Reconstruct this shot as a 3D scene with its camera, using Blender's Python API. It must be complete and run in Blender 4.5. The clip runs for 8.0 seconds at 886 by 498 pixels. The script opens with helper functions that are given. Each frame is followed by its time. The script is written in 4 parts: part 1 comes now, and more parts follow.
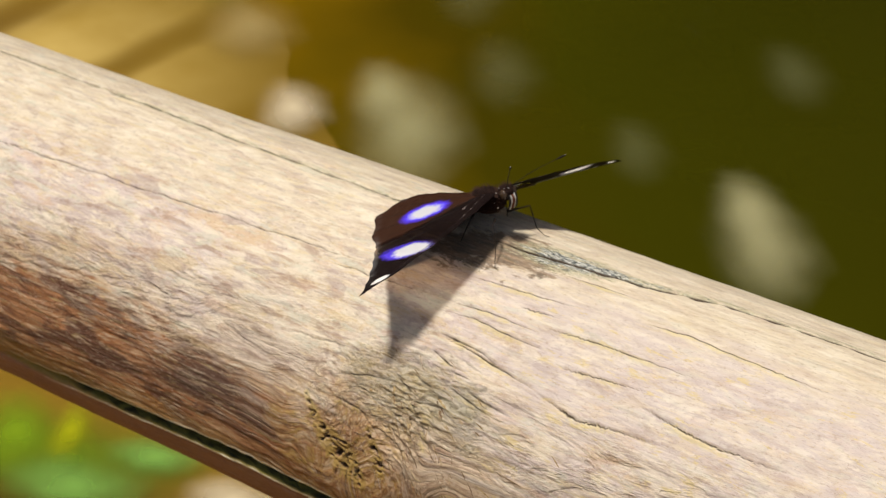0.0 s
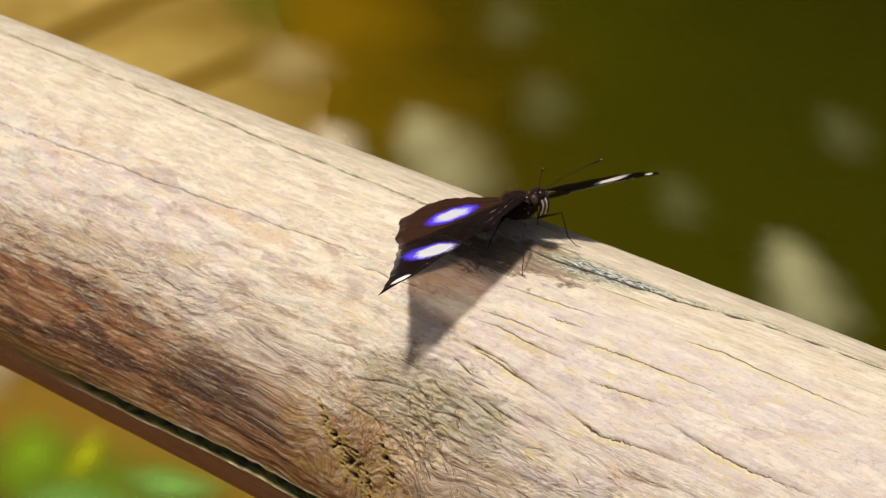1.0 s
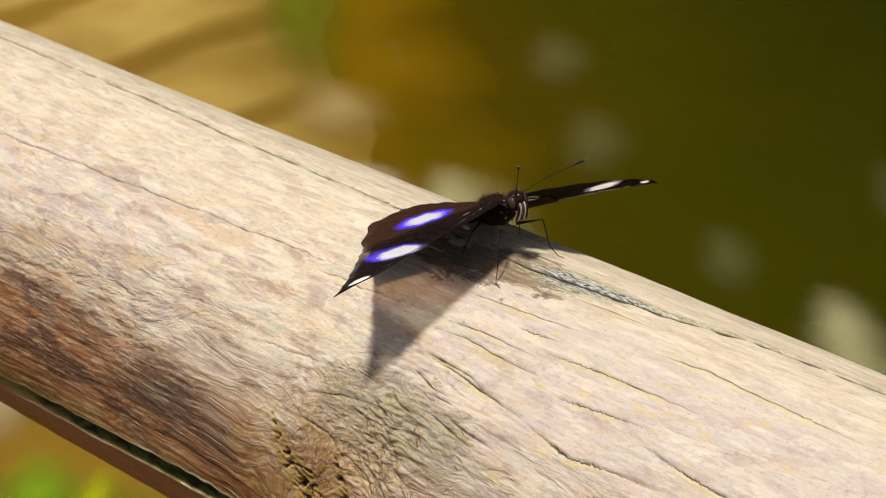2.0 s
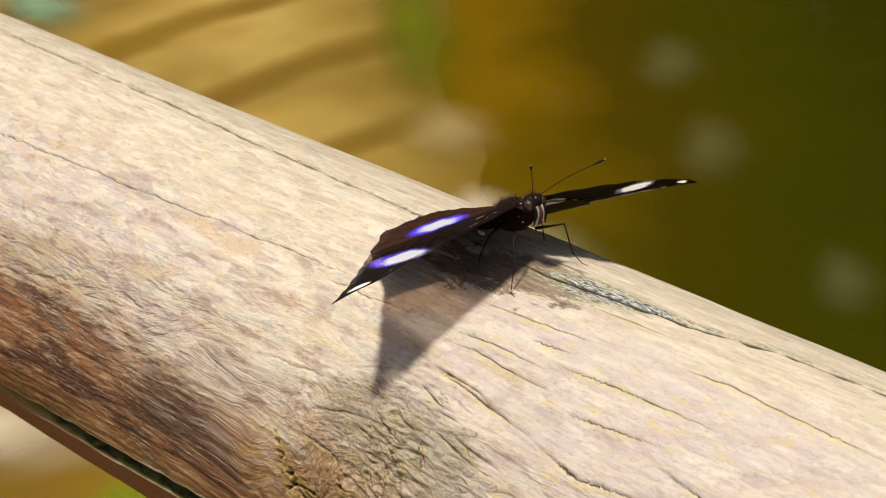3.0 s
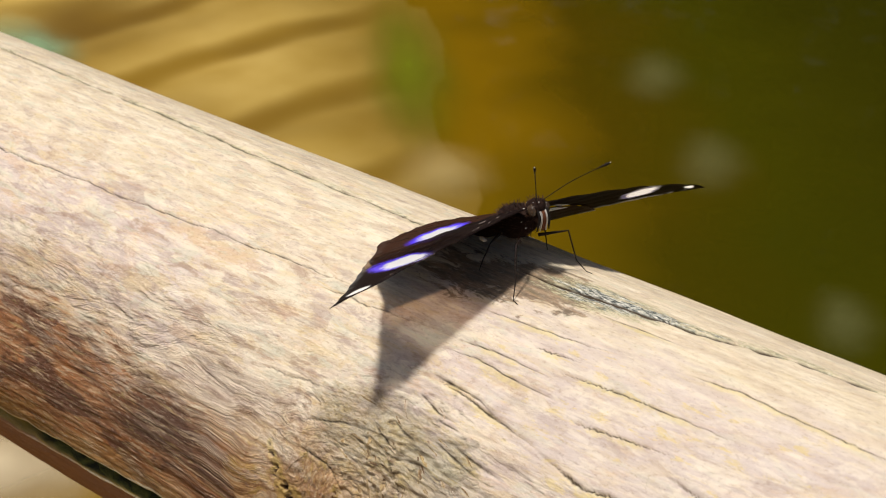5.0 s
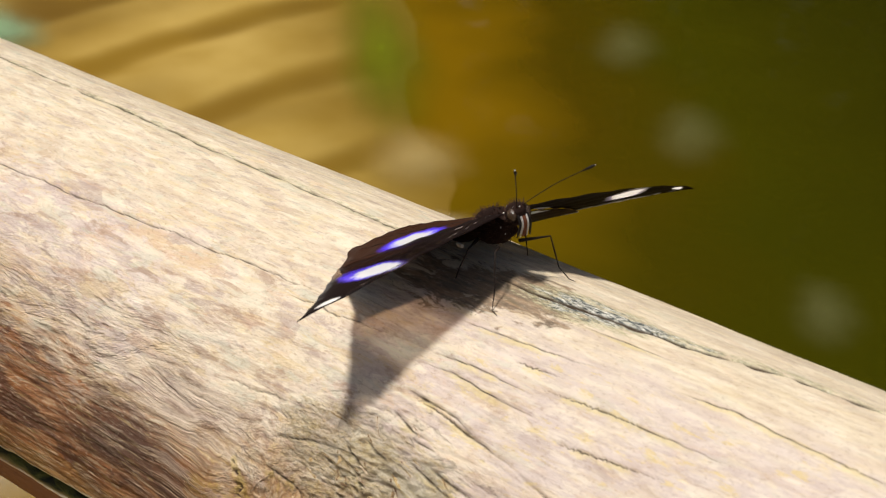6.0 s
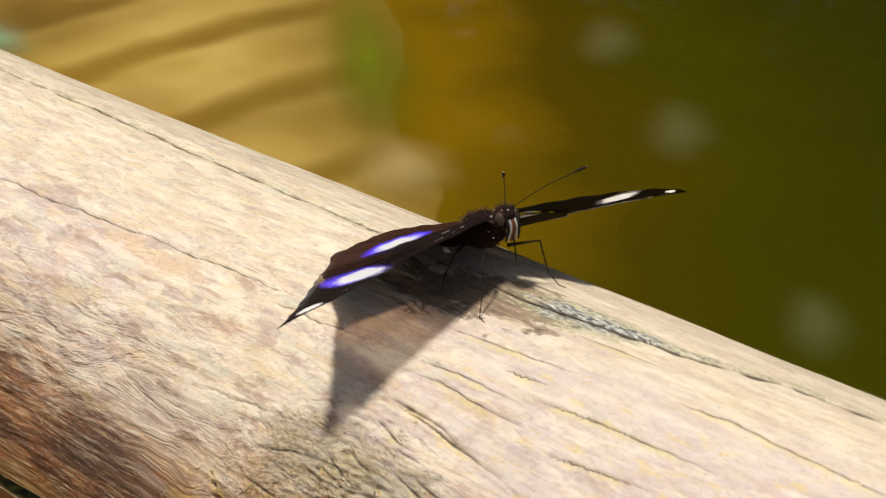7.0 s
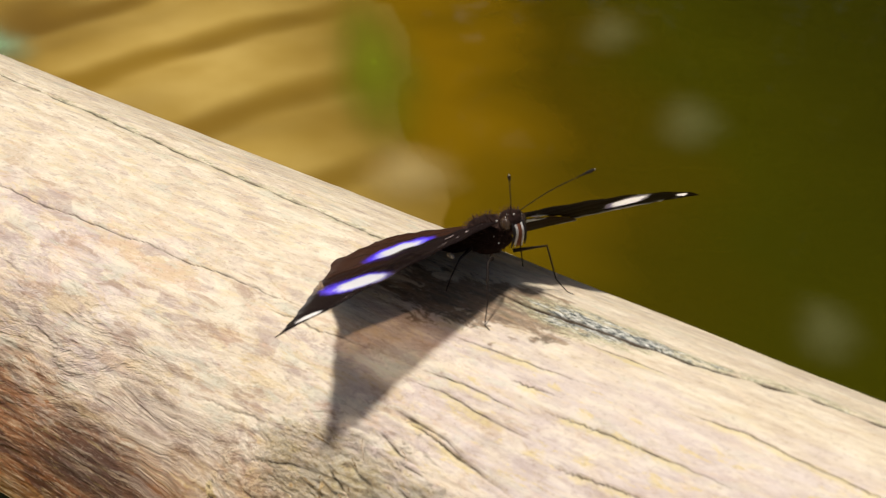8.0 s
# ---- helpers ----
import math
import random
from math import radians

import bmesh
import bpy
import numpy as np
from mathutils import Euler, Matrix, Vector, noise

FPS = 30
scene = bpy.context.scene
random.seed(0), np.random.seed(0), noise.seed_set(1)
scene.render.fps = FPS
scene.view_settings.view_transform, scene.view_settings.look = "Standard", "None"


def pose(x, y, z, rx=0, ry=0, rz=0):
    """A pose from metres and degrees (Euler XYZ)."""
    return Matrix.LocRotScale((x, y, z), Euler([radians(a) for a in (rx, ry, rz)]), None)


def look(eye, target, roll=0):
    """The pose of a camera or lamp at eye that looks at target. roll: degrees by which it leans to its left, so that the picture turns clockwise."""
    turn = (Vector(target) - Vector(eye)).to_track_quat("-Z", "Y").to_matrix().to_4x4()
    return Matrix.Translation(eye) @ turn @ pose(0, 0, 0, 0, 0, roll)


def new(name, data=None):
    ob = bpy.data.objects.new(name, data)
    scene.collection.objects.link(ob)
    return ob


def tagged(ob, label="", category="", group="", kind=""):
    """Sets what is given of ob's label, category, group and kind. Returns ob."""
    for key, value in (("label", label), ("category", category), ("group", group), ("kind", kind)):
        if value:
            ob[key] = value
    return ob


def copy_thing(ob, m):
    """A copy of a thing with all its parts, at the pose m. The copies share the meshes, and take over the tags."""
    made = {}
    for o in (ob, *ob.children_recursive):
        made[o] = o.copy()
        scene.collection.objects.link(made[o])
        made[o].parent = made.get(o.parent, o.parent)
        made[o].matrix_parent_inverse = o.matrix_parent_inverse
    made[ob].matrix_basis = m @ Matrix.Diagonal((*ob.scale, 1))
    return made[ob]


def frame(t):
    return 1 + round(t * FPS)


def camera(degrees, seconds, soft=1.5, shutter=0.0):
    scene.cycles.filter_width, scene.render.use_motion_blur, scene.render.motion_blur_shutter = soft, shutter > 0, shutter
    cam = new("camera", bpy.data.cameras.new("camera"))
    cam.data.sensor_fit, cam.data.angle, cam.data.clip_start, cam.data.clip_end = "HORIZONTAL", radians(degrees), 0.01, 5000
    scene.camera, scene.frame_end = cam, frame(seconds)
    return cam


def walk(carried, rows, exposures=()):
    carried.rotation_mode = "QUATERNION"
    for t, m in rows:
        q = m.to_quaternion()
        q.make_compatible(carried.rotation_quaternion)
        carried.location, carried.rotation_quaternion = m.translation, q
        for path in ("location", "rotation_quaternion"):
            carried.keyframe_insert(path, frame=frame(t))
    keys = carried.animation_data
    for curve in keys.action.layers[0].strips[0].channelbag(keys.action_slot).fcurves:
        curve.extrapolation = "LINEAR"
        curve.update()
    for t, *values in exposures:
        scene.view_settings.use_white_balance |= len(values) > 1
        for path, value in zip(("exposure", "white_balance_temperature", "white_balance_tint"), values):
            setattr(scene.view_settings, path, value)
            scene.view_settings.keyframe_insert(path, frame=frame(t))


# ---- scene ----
# camera: a hand-held lens that sinks and closes in on the butterfly
cam = camera(24, 8.0, soft=1.0)
cam.data.dof.use_dof = True
cam.data.dof.focus_distance = 0.36
cam.data.dof.aperture_fstop = 58
PATH = [
    (0, (0.20587, -0.30570, 0.51125), (0.00615, -0.03206, 0.29856), -0.99),
    (0.5, (0.19949, -0.29810, 0.49783), (-0.00804, -0.02541, 0.29150), 0.26),
    (1, (0.20283, -0.29607, 0.48971), (-0.00748, -0.02162, 0.28860), 0.89),
    (1.5, (0.20433, -0.28481, 0.47673), (-0.01379, -0.01015, 0.28442), 1.58),
    (2.8, (0.21073, -0.23547, 0.44631), (-0.03736, 0.02084, 0.26531), -0.62),
    (3, (0.21192, -0.23265, 0.44590), (-0.04056, 0.01839, 0.26360), -1.22),
    (3.5, (0.21266, -0.23764, 0.44663), (-0.03865, 0.01490, 0.26479), -1.17),
    (4, (0.20916, -0.23700, 0.44146), (-0.04727, 0.01347, 0.26394), -1.30),
    (4.5, (0.20562, -0.23316, 0.43932), (-0.05194, 0.01568, 0.26116), -1.10),
    (5, (0.20688, -0.22982, 0.43329), (-0.04792, 0.02601, 0.26115), -0.89),
    (5.2, (0.20843, -0.22503, 0.42926), (-0.04875, 0.03104, 0.26106), -1.09),
    (6.3, (0.18936, -0.21281, 0.42855), (-0.05796, 0.04654, 0.25089), -0.23),
    (6.5, (0.19000, -0.21026, 0.42801), (-0.05677, 0.05033, 0.25138), -0.21),
    (7, (0.18686, -0.20969, 0.42305), (-0.06189, 0.05104, 0.24945), -0.23),
    (7.5, (0.18408, -0.20530, 0.42155), (-0.06473, 0.05472, 0.24695), -0.45),
    (8, (0.18101, -0.20260, 0.41845), (-0.06930, 0.05744, 0.24604), -0.48),
]
walk(cam, [(t, look(eye, target, roll)) for t, eye, target, roll in PATH], exposures=[(0.0, -0.06, 6600, 10), (3.0, -0.03, 6600, 10), (6.0, 0.03, 6600, 10), (8.0, 0.04, 6600, 10)])

# ---- world, sun, exposure ----
SUN_WAY = Vector((0.10, 0.25, -1.0)).normalized()
world = bpy.data.worlds.new("sky")
scene.world = world
world.use_nodes = True
wn = world.node_tree.nodes
sky = wn.new("ShaderNodeTexSky")
sky.sky_type = "NISHITA"
sky.sun_disc = False
sky.dust_density, sky.ozone_density = 4.0, 0.6
sky.sun_elevation = math.asin(-SUN_WAY.z)
sky.sun_rotation = math.atan2(-SUN_WAY.x, -SUN_WAY.y)
world.node_tree.links.new(sky.outputs[0], wn["Background"].inputs[0])
wn["Background"].inputs[1].default_value = 0.066
sun = new("sun", bpy.data.lights.new("sun", "SUN"))
sun.data.energy, sun.data.angle, sun.data.color = 4.08, radians(6.5), (1.0, 0.97, 0.915)
sun.matrix_world = look((0, 0, 3), Vector((0, 0, 3)) + SUN_WAY)

TOP = 0.280          # height of the log's upper side over the water
RAD = 0.040          # radius of the log


def mm(x, y, z):
    """A place in millimetres, counted from the log's upper side."""
    return Vector((x * 0.001, y * 0.001, z * 0.001 + TOP))


# ---- materials ----
def material(name, rough=0.7, spec=0.5):
    m = bpy.data.materials.new(name)
    m.use_nodes = True
    b = m.node_tree.nodes["Principled BSDF"]
    b.inputs["Roughness"].default_value = rough
    b.inputs["Specular IOR Level"].default_value = spec
    return m, m.node_tree, b


class Net:
    """Shortcuts for building node trees."""

    def __init__(self, tree):
        self.t = tree

    def n(self, kind, **values):
        node = self.t.nodes.new(kind)
        for key, value in values.items():
            setattr(node, key, value)
        return node

    def put(self, socket, value):
        if hasattr(value, "is_output"):
            self.t.links.new(value, socket)
        elif value is not None:
            socket.default_value = value

    def coords(self, which="Object"):
        return self.n("ShaderNodeTexCoord").outputs[which]

    def attr(self, name, out="Vector"):
        return self.n("ShaderNodeAttribute", attribute_name=name).outputs[out]

    def scaled(self, vec, s, move=(0, 0, 0)):
        node = self.n("ShaderNodeMapping")
        self.put(node.inputs["Vector"], vec)
        node.inputs["Scale"].default_value = s
        node.inputs["Location"].default_value = move
        return node.outputs[0]

    def noise(self, vec, scale, detail=3.0, rough=0.5, warp=0.0):
        node = self.n("ShaderNodeTexNoise")
        self.put(node.inputs["Vector"], vec)
        node.inputs["Scale"].default_value = scale
        node.inputs["Detail"].default_value = detail
        node.inputs["Roughness"].default_value = rough
        node.inputs["Distortion"].default_value = warp
        return node.outputs["Fac"]

    def ramp(self, fac, *stops):
        node = self.n("ShaderNodeValToRGB")
        self.put(node.inputs[0], fac)
        el = node.color_ramp.elements
        while len(el) < len(stops):
            el.new(0.5)
        for e, (p, c) in zip(el, stops):
            e.position = p
            e.color = (c, c, c, 1) if isinstance(c, (int, float)) else (*c, 1)
        return node.outputs[0]

    def mix(self, fac, a, b, blend="MIX"):
        node = self.n("ShaderNodeMix", data_type="RGBA", blend_type=blend)
        self.put(node.inputs[0], fac)
        self.put(node.inputs[6], (*a, 1) if isinstance(a, tuple) else a)
        self.put(node.inputs[7], (*b, 1) if isinstance(b, tuple) else b)
        return node.outputs[2]

    def math(self, op, a, b=None, c=None, clamp=False):
        node = self.n("ShaderNodeMath", operation=op, use_clamp=clamp)
        for s, v in zip(node.inputs, (a, b, c)):
            self.put(s, v)
        return node.outputs[0]

    def split(self, vec):
        node = self.n("ShaderNodeSeparateXYZ")
        self.put(node.inputs[0], vec)
        return node.outputs

    def step(self, v, lo, hi):
        node = self.n("ShaderNodeMapRange", interpolation_type="SMOOTHSTEP")
        self.put(node.inputs[0], v)
        node.inputs[1].default_value = lo
        node.inputs[2].default_value = hi
        return node.outputs[0]

    def bump(self, height, strength, distance, normal=None):
        node = self.n("ShaderNodeBump")
        node.inputs["Strength"].default_value = strength
        node.inputs["Distance"].default_value = distance
        self.put(node.inputs["Height"], height)
        self.put(node.inputs["Normal"], normal)
        return node.outputs[0]


def plain(name, colour, rough=0.7, vary=0.25, scale=400.0, spec=0.3):
    m, tree, b = material(name, rough, spec)
    k = Net(tree)
    f = k.noise(k.coords(), scale, 4)
    dark = tuple(c * (1 - vary) for c in colour)
    light = tuple(min(1, c * (1 + vary)) for c in colour)
    k.put(b.inputs["Base Color"], k.mix(f, dark, light))
    k.put(b.inputs["Normal"], k.bump(f, 0.4, 0.0004))
    return m


def wood_material():
    """Weathered barkless pole; 'grain' holds length and girth in mm, bent round the knot, and the way to the knot."""
    m, tree, b = material("weathered_wood", 0.66, 0.25)
    k = Net(tree)
    g = k.attr("grain")
    _, _, kn = k.split(g)
    raw = k.attr("girth")
    ru, rv, _ = k.split(raw)

    def streak(su, sv, at, detail=6, rough=0.68, warp=0.4, base=None):
        return k.noise(k.scaled(base or g, (su, sv, 0), (at, at * 1.7, 0)), 1.0, detail, rough, warp)

    def lay(col, n, lo, hi, most, colour):
        return k.mix(k.math("MULTIPLY", k.step(n, lo, hi), most), col, colour)

    def around(cu, cv, wu, wv, ragged, lo=0.5, hi=1.3):
        """1 inside an oval of the surface, with a ragged rim."""
        du = k.math("DIVIDE", k.math("SUBTRACT", ru, cu), wu)
        dv = k.math("DIVIDE", k.math("SUBTRACT", rv, cv), wv)
        d = k.math("SQRT", k.math("ADD", k.math("MULTIPLY", du, du), k.math("MULTIPLY", dv, dv)))
        d = k.math("ADD", d, k.math("MULTIPLY", k.math("SUBTRACT", ragged, 0.5), 3.2))
        return k.math("SUBTRACT", 1.0, k.step(d, lo, hi))

    hair = streak(0.24, 1.9, 3.0, 6, 0.76, 0.5)
    fine = streak(0.14, 0.85, 1.0, 7, 0.74, 0.5)
    mid = streak(0.06, 0.42, 7.0, 7, 0.68, 0.25)
    broad = streak(0.018, 0.07, 2.0, 4, 0.55)
    blotch = streak(0.07, 0.18, 5.0, 6, 0.68, 0.3, raw)
    lichen = streak(0.20, 0.42, 11.0, 7, 0.74, 0.5)
    speck = streak(0.8, 1.5, 9.0, 6, 0.72, 0.3, raw)
    coarse = streak(0.36, 0.9, 33.0, 6, 0.74, 0.5)
    mixed = k.math("ADD", k.math("MULTIPLY", fine, 0.55), k.math("MULTIPLY", coarse, 0.45))
    crumb = streak(0.45, 1.3, 15.0, 6, 0.72, 0.35)
    # the thick end beyond the knot is worn smooth
    smooth = k.math("MULTIPLY", k.step(ru, -4.0, 22.0), k.step(k.math("ADD", rv, k.math("MULTIPLY", k.math("SUBTRACT", blotch, 0.5), 14.0)), 40.0, 28.0))
    calm = k.math("SUBTRACT", 1.0, k.math("MULTIPLY", smooth, 0.45))
    # how fibrous the surface is: little on the crest, much low on the side
    fib = k.math("ADD", 0.14, k.math("MULTIPLY", k.step(k.math("ADD", rv, k.math("MULTIPLY", k.math("SUBTRACT", broad, 0.5), 30.0)), 24.0, 44.0), 0.74))
    fib = k.math("MULTIPLY", k.math("MULTIPLY", fib, calm), k.math("ADD", 0.35, k.math("MULTIPLY", k.step(streak(0.06, 0.16, 29.0, 5, 0.66, 0.6), 0.42, 0.58), 0.65)))
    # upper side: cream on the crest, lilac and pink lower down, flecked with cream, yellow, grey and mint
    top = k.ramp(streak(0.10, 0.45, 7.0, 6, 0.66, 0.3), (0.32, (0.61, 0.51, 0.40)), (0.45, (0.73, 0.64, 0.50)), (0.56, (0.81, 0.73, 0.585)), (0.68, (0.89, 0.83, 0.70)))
    lilac = k.ramp(streak(0.11, 0.36, 4.0, 6, 0.68, 0.4), (0.33, (0.52, 0.425, 0.415)), (0.47, (0.69, 0.595, 0.58)), (0.62, (0.79, 0.715, 0.69)))
    pink = k.math("ADD", k.step(ru, -40.0, 10.0), k.math("MULTIPLY", k.math("SUBTRACT", blotch, 0.5), 2.8))
    pink = k.math("ADD", pink, k.math("MULTIPLY", k.math("MULTIPLY", k.step(ru, -30.0, -75.0), k.step(rv, 12.0, 24.0)), 1.1), clamp=True)
    pink = k.math("MULTIPLY", pink, k.step(k.math("ADD", rv, k.math("MULTIPLY", k.math("SUBTRACT", mid, 0.5), 30.0)), 0.0, 14.0))
    lilac = k.mix(k.math("MULTIPLY", smooth, 0.6), lilac, (0.65, 0.585, 0.585))
    top = k.mix(k.math("MULTIPLY", pink, 0.9), top, lilac)
    top = lay(top, streak(0.08, 0.30, 47.0, 5, 0.64, 0.4), 0.53, 0.64, k.math("MULTIPLY", calm, 0.40), (0.66, 0.53, 0.45))
    top = lay(top, streak(0.16, 0.62, 21.0, 5, 0.66, 0.5), 0.53, 0.62, k.math("MULTIPLY", calm, 0.60), (0.52, 0.44, 0.40))
    top = lay(top, streak(0.13, 0.55, 59.0, 5, 0.66, 0.5), 0.52, 0.62, k.math("MULTIPLY", calm, 0.70), (0.91, 0.85, 0.71))
    top = lay(top, streak(0.15, 0.60, 71.0, 5, 0.66, 0.6), 0.54, 0.62, k.math("MULTIPLY", calm, 0.42), (0.80, 0.68, 0.40))
    top = lay(top, streak(0.10, 0.30, 37.0, 4, 0.62, 0.6, raw), 0.57, 0.66, k.math("MULTIPLY", calm, 0.50), (0.66, 0.68, 0.57))
    top = lay(top, streak(0.14, 0.40, 87.0, 4, 0.62, 0.6, raw), 0.60, 0.67, k.math("MULTIPLY", calm, 0.30), (0.80, 0.58, 0.40))
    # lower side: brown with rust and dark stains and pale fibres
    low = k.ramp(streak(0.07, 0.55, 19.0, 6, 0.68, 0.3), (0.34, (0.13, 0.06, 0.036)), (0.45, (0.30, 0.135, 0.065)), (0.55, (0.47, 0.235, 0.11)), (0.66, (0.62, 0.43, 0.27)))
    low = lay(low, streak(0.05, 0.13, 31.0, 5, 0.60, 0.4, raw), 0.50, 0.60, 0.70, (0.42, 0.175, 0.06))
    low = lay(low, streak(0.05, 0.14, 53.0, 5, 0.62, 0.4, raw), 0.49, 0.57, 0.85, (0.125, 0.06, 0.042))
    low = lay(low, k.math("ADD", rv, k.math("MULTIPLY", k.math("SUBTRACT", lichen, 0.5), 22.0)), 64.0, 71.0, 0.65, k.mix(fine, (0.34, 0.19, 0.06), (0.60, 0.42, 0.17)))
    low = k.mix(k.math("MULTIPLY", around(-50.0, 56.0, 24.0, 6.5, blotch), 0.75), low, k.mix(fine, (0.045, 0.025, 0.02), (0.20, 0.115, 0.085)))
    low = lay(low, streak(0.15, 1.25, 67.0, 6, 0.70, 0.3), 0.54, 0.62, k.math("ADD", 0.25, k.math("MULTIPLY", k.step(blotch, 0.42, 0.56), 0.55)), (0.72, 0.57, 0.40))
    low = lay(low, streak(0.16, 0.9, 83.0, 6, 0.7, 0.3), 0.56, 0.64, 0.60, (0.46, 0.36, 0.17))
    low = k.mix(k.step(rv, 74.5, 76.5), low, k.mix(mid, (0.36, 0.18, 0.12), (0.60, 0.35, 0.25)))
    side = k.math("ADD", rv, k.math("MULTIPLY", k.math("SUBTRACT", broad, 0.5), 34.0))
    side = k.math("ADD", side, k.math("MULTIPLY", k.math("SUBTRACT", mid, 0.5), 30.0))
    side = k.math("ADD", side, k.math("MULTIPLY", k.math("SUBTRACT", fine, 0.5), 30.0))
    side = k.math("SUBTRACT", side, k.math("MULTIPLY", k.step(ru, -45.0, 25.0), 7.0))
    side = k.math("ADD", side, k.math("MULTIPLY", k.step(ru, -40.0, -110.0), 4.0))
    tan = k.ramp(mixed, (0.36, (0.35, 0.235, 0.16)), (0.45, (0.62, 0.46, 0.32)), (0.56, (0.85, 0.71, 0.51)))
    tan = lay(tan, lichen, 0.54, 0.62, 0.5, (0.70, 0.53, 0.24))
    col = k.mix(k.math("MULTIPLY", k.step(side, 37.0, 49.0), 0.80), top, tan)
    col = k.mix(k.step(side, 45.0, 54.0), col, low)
    flank = k.math("MULTIPLY", k.math("MULTIPLY", calm, k.step(rv, 6.0, 20.0)), k.step(side, 56.0, 46.0))
    for at, lo, most, tone in ((111.0, 0.52, 0.50, (0.70, 0.55, 0.31)), (127.0, 0.52, 0.62, (0.46, 0.37, 0.345)), (139.0, 0.54, 0.45, (0.70, 0.49, 0.34)), (157.0, 0.55, 0.55, (0.40, 0.27, 0.19)), (163.0, 0.54, 0.55, (0.68, 0.69, 0.58)), (151.0, 0.53, 0.65, (0.90, 0.82, 0.68))):
        col = lay(col, streak(0.085, 0.27, at, 6, 0.66, 0.7), lo, lo + 0.09, k.math("MULTIPLY", flank, most), tone)
    # grey-violet fibres before the knot, brown fibres on it
    grey = k.ramp(mixed, (0.37, (0.20, 0.15, 0.135)), (0.45, (0.43, 0.34, 0.31)), (0.55, (0.72, 0.61, 0.51)))
    col = k.mix(k.math("MULTIPLY", around(-36.0, 44.0, 15.0, 6.0, blotch), 0.6), col, grey)
    knot = k.ramp(k.math("ADD", k.math("MULTIPLY", mixed, 0.4), k.math("MULTIPLY", crumb, 0.6)), (0.34, (0.09, 0.04, 0.018)), (0.43, (0.27, 0.13, 0.05)), (0.51, (0.47, 0.28, 0.125)), (0.63, (0.72, 0.54, 0.32)))
    knot = lay(knot, blotch, 0.49, 0.59, 0.75, (0.36, 0.155, 0.06))
    knot = lay(knot, streak(0.13, 0.26, 91.0, 5, 0.7, 0.4, raw), 0.54, 0.62, 0.5, (0.22, 0.14, 0.11))
    knot = lay(knot, lichen, 0.51, 0.59, 0.75, (0.52, 0.35, 0.09))
    knot = lay(knot, streak(0.16, 0.55, 97.0, 5, 0.66, 0.3), 0.55, 0.62, 0.6, (0.74, 0.60, 0.43))
    on_knot = around(-13.0, 57.0, 20.0, 15.0, blotch)
    col = k.mix(k.math("MULTIPLY", on_knot, 0.88), col, knot)
    # crumbled yellow-green fibres above and beyond the knot, mint-grey further out
    pile = k.math("ADD", k.math("MULTIPLY", crumb, 0.6), k.math("MULTIPLY", coarse, 0.4))
    rough = k.ramp(pile, (0.36, (0.07, 0.045, 0.018)), (0.42, (0.44, 0.32, 0.14)), (0.48, (0.76, 0.61, 0.31)), (0.55, (0.93, 0.84, 0.63)))
    rough = lay(rough, streak(0.10, 0.22, 25.0, 5, 0.6, 0.3, raw), 0.52, 0.62, 0.55, (0.66, 0.64, 0.54))
    heap = around(0.0, 40.0, 17.0, 7.5, streak(0.12, 0.26, 17.0, 6, 0.72, 0.4, raw), 0.25, 1.45)
    col = k.mix(k.math("MULTIPLY", heap, 0.75), col, rough)
    mint = around(8.0, 39.0, 9.0, 3.6, lichen, 0.3, 1.3)
    col = k.mix(k.math("MULTIPLY", mint, 0.6), col, k.mix(mixed, (0.42, 0.40, 0.30), (0.76, 0.75, 0.62)))
    fray = k.ramp(mixed, (0.37, (0.14, 0.085, 0.05)), (0.44, (0.45, 0.31, 0.20)), (0.55, (0.80, 0.66, 0.49)))
    col = k.mix(k.math("MULTIPLY", around(9.0, 52.0, 15.0, 8.0, lichen), 0.7), col, fray)
    beyond = k.math("MULTIPLY", k.step(ru, -6.0, 8.0), k.step(rv, 4.0, 12.0))
    col = lay(col, streak(0.14, 0.50, 171.0, 6, 0.70, 0.4), 0.56, 0.64, k.math("MULTIPLY", beyond, 0.65), (0.74, 0.61, 0.28))
    col = lay(col, streak(0.10, 0.42, 181.0, 6, 0.68, 0.4), 0.54, 0.64, k.math("MULTIPLY", beyond, 0.55), (0.50, 0.42, 0.40))
    col = lay(col, streak(0.12, 0.36, 191.0, 5, 0.66, 0.5), 0.54, 0.63, k.math("MULTIPLY", beyond, 0.50), (0.86, 0.80, 0.70))
    # dark mouldy stain with a jagged rim on the crest, deepening the butterfly's shadow by colour
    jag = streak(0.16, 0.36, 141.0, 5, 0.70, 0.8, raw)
    stain_and_shadow = around(-9.0, 4.0, 15.0, 8.0, jag, 0.55, 0.85)
    # second oval: the far wing's shadow painted onto the crest
    stain_and_shadow = k.math("MAXIMUM", stain_and_shadow, around(3.0, 0.0, 10.0, 5.5, streak(0.14, 0.34, 233.0, 5, 0.70, 0.8, raw), 0.85, 1.35))
    col = k.mix(k.math("MULTIPLY", stain_and_shadow, 0.80), col, k.mix(k.step(fine, 0.38, 0.62), (0.055, 0.032, 0.016), (0.30, 0.19, 0.11)))
    # fibres, specks
    fib = k.math("MULTIPLY", fib, k.math("SUBTRACT", 1.0, k.math("MULTIPLY", on_knot, 0.6)))
    fib = k.math("MULTIPLY", fib, k.math("SUBTRACT", 1.0, k.math("MULTIPLY", k.step(side, 48.0, 58.0), 0.45)))
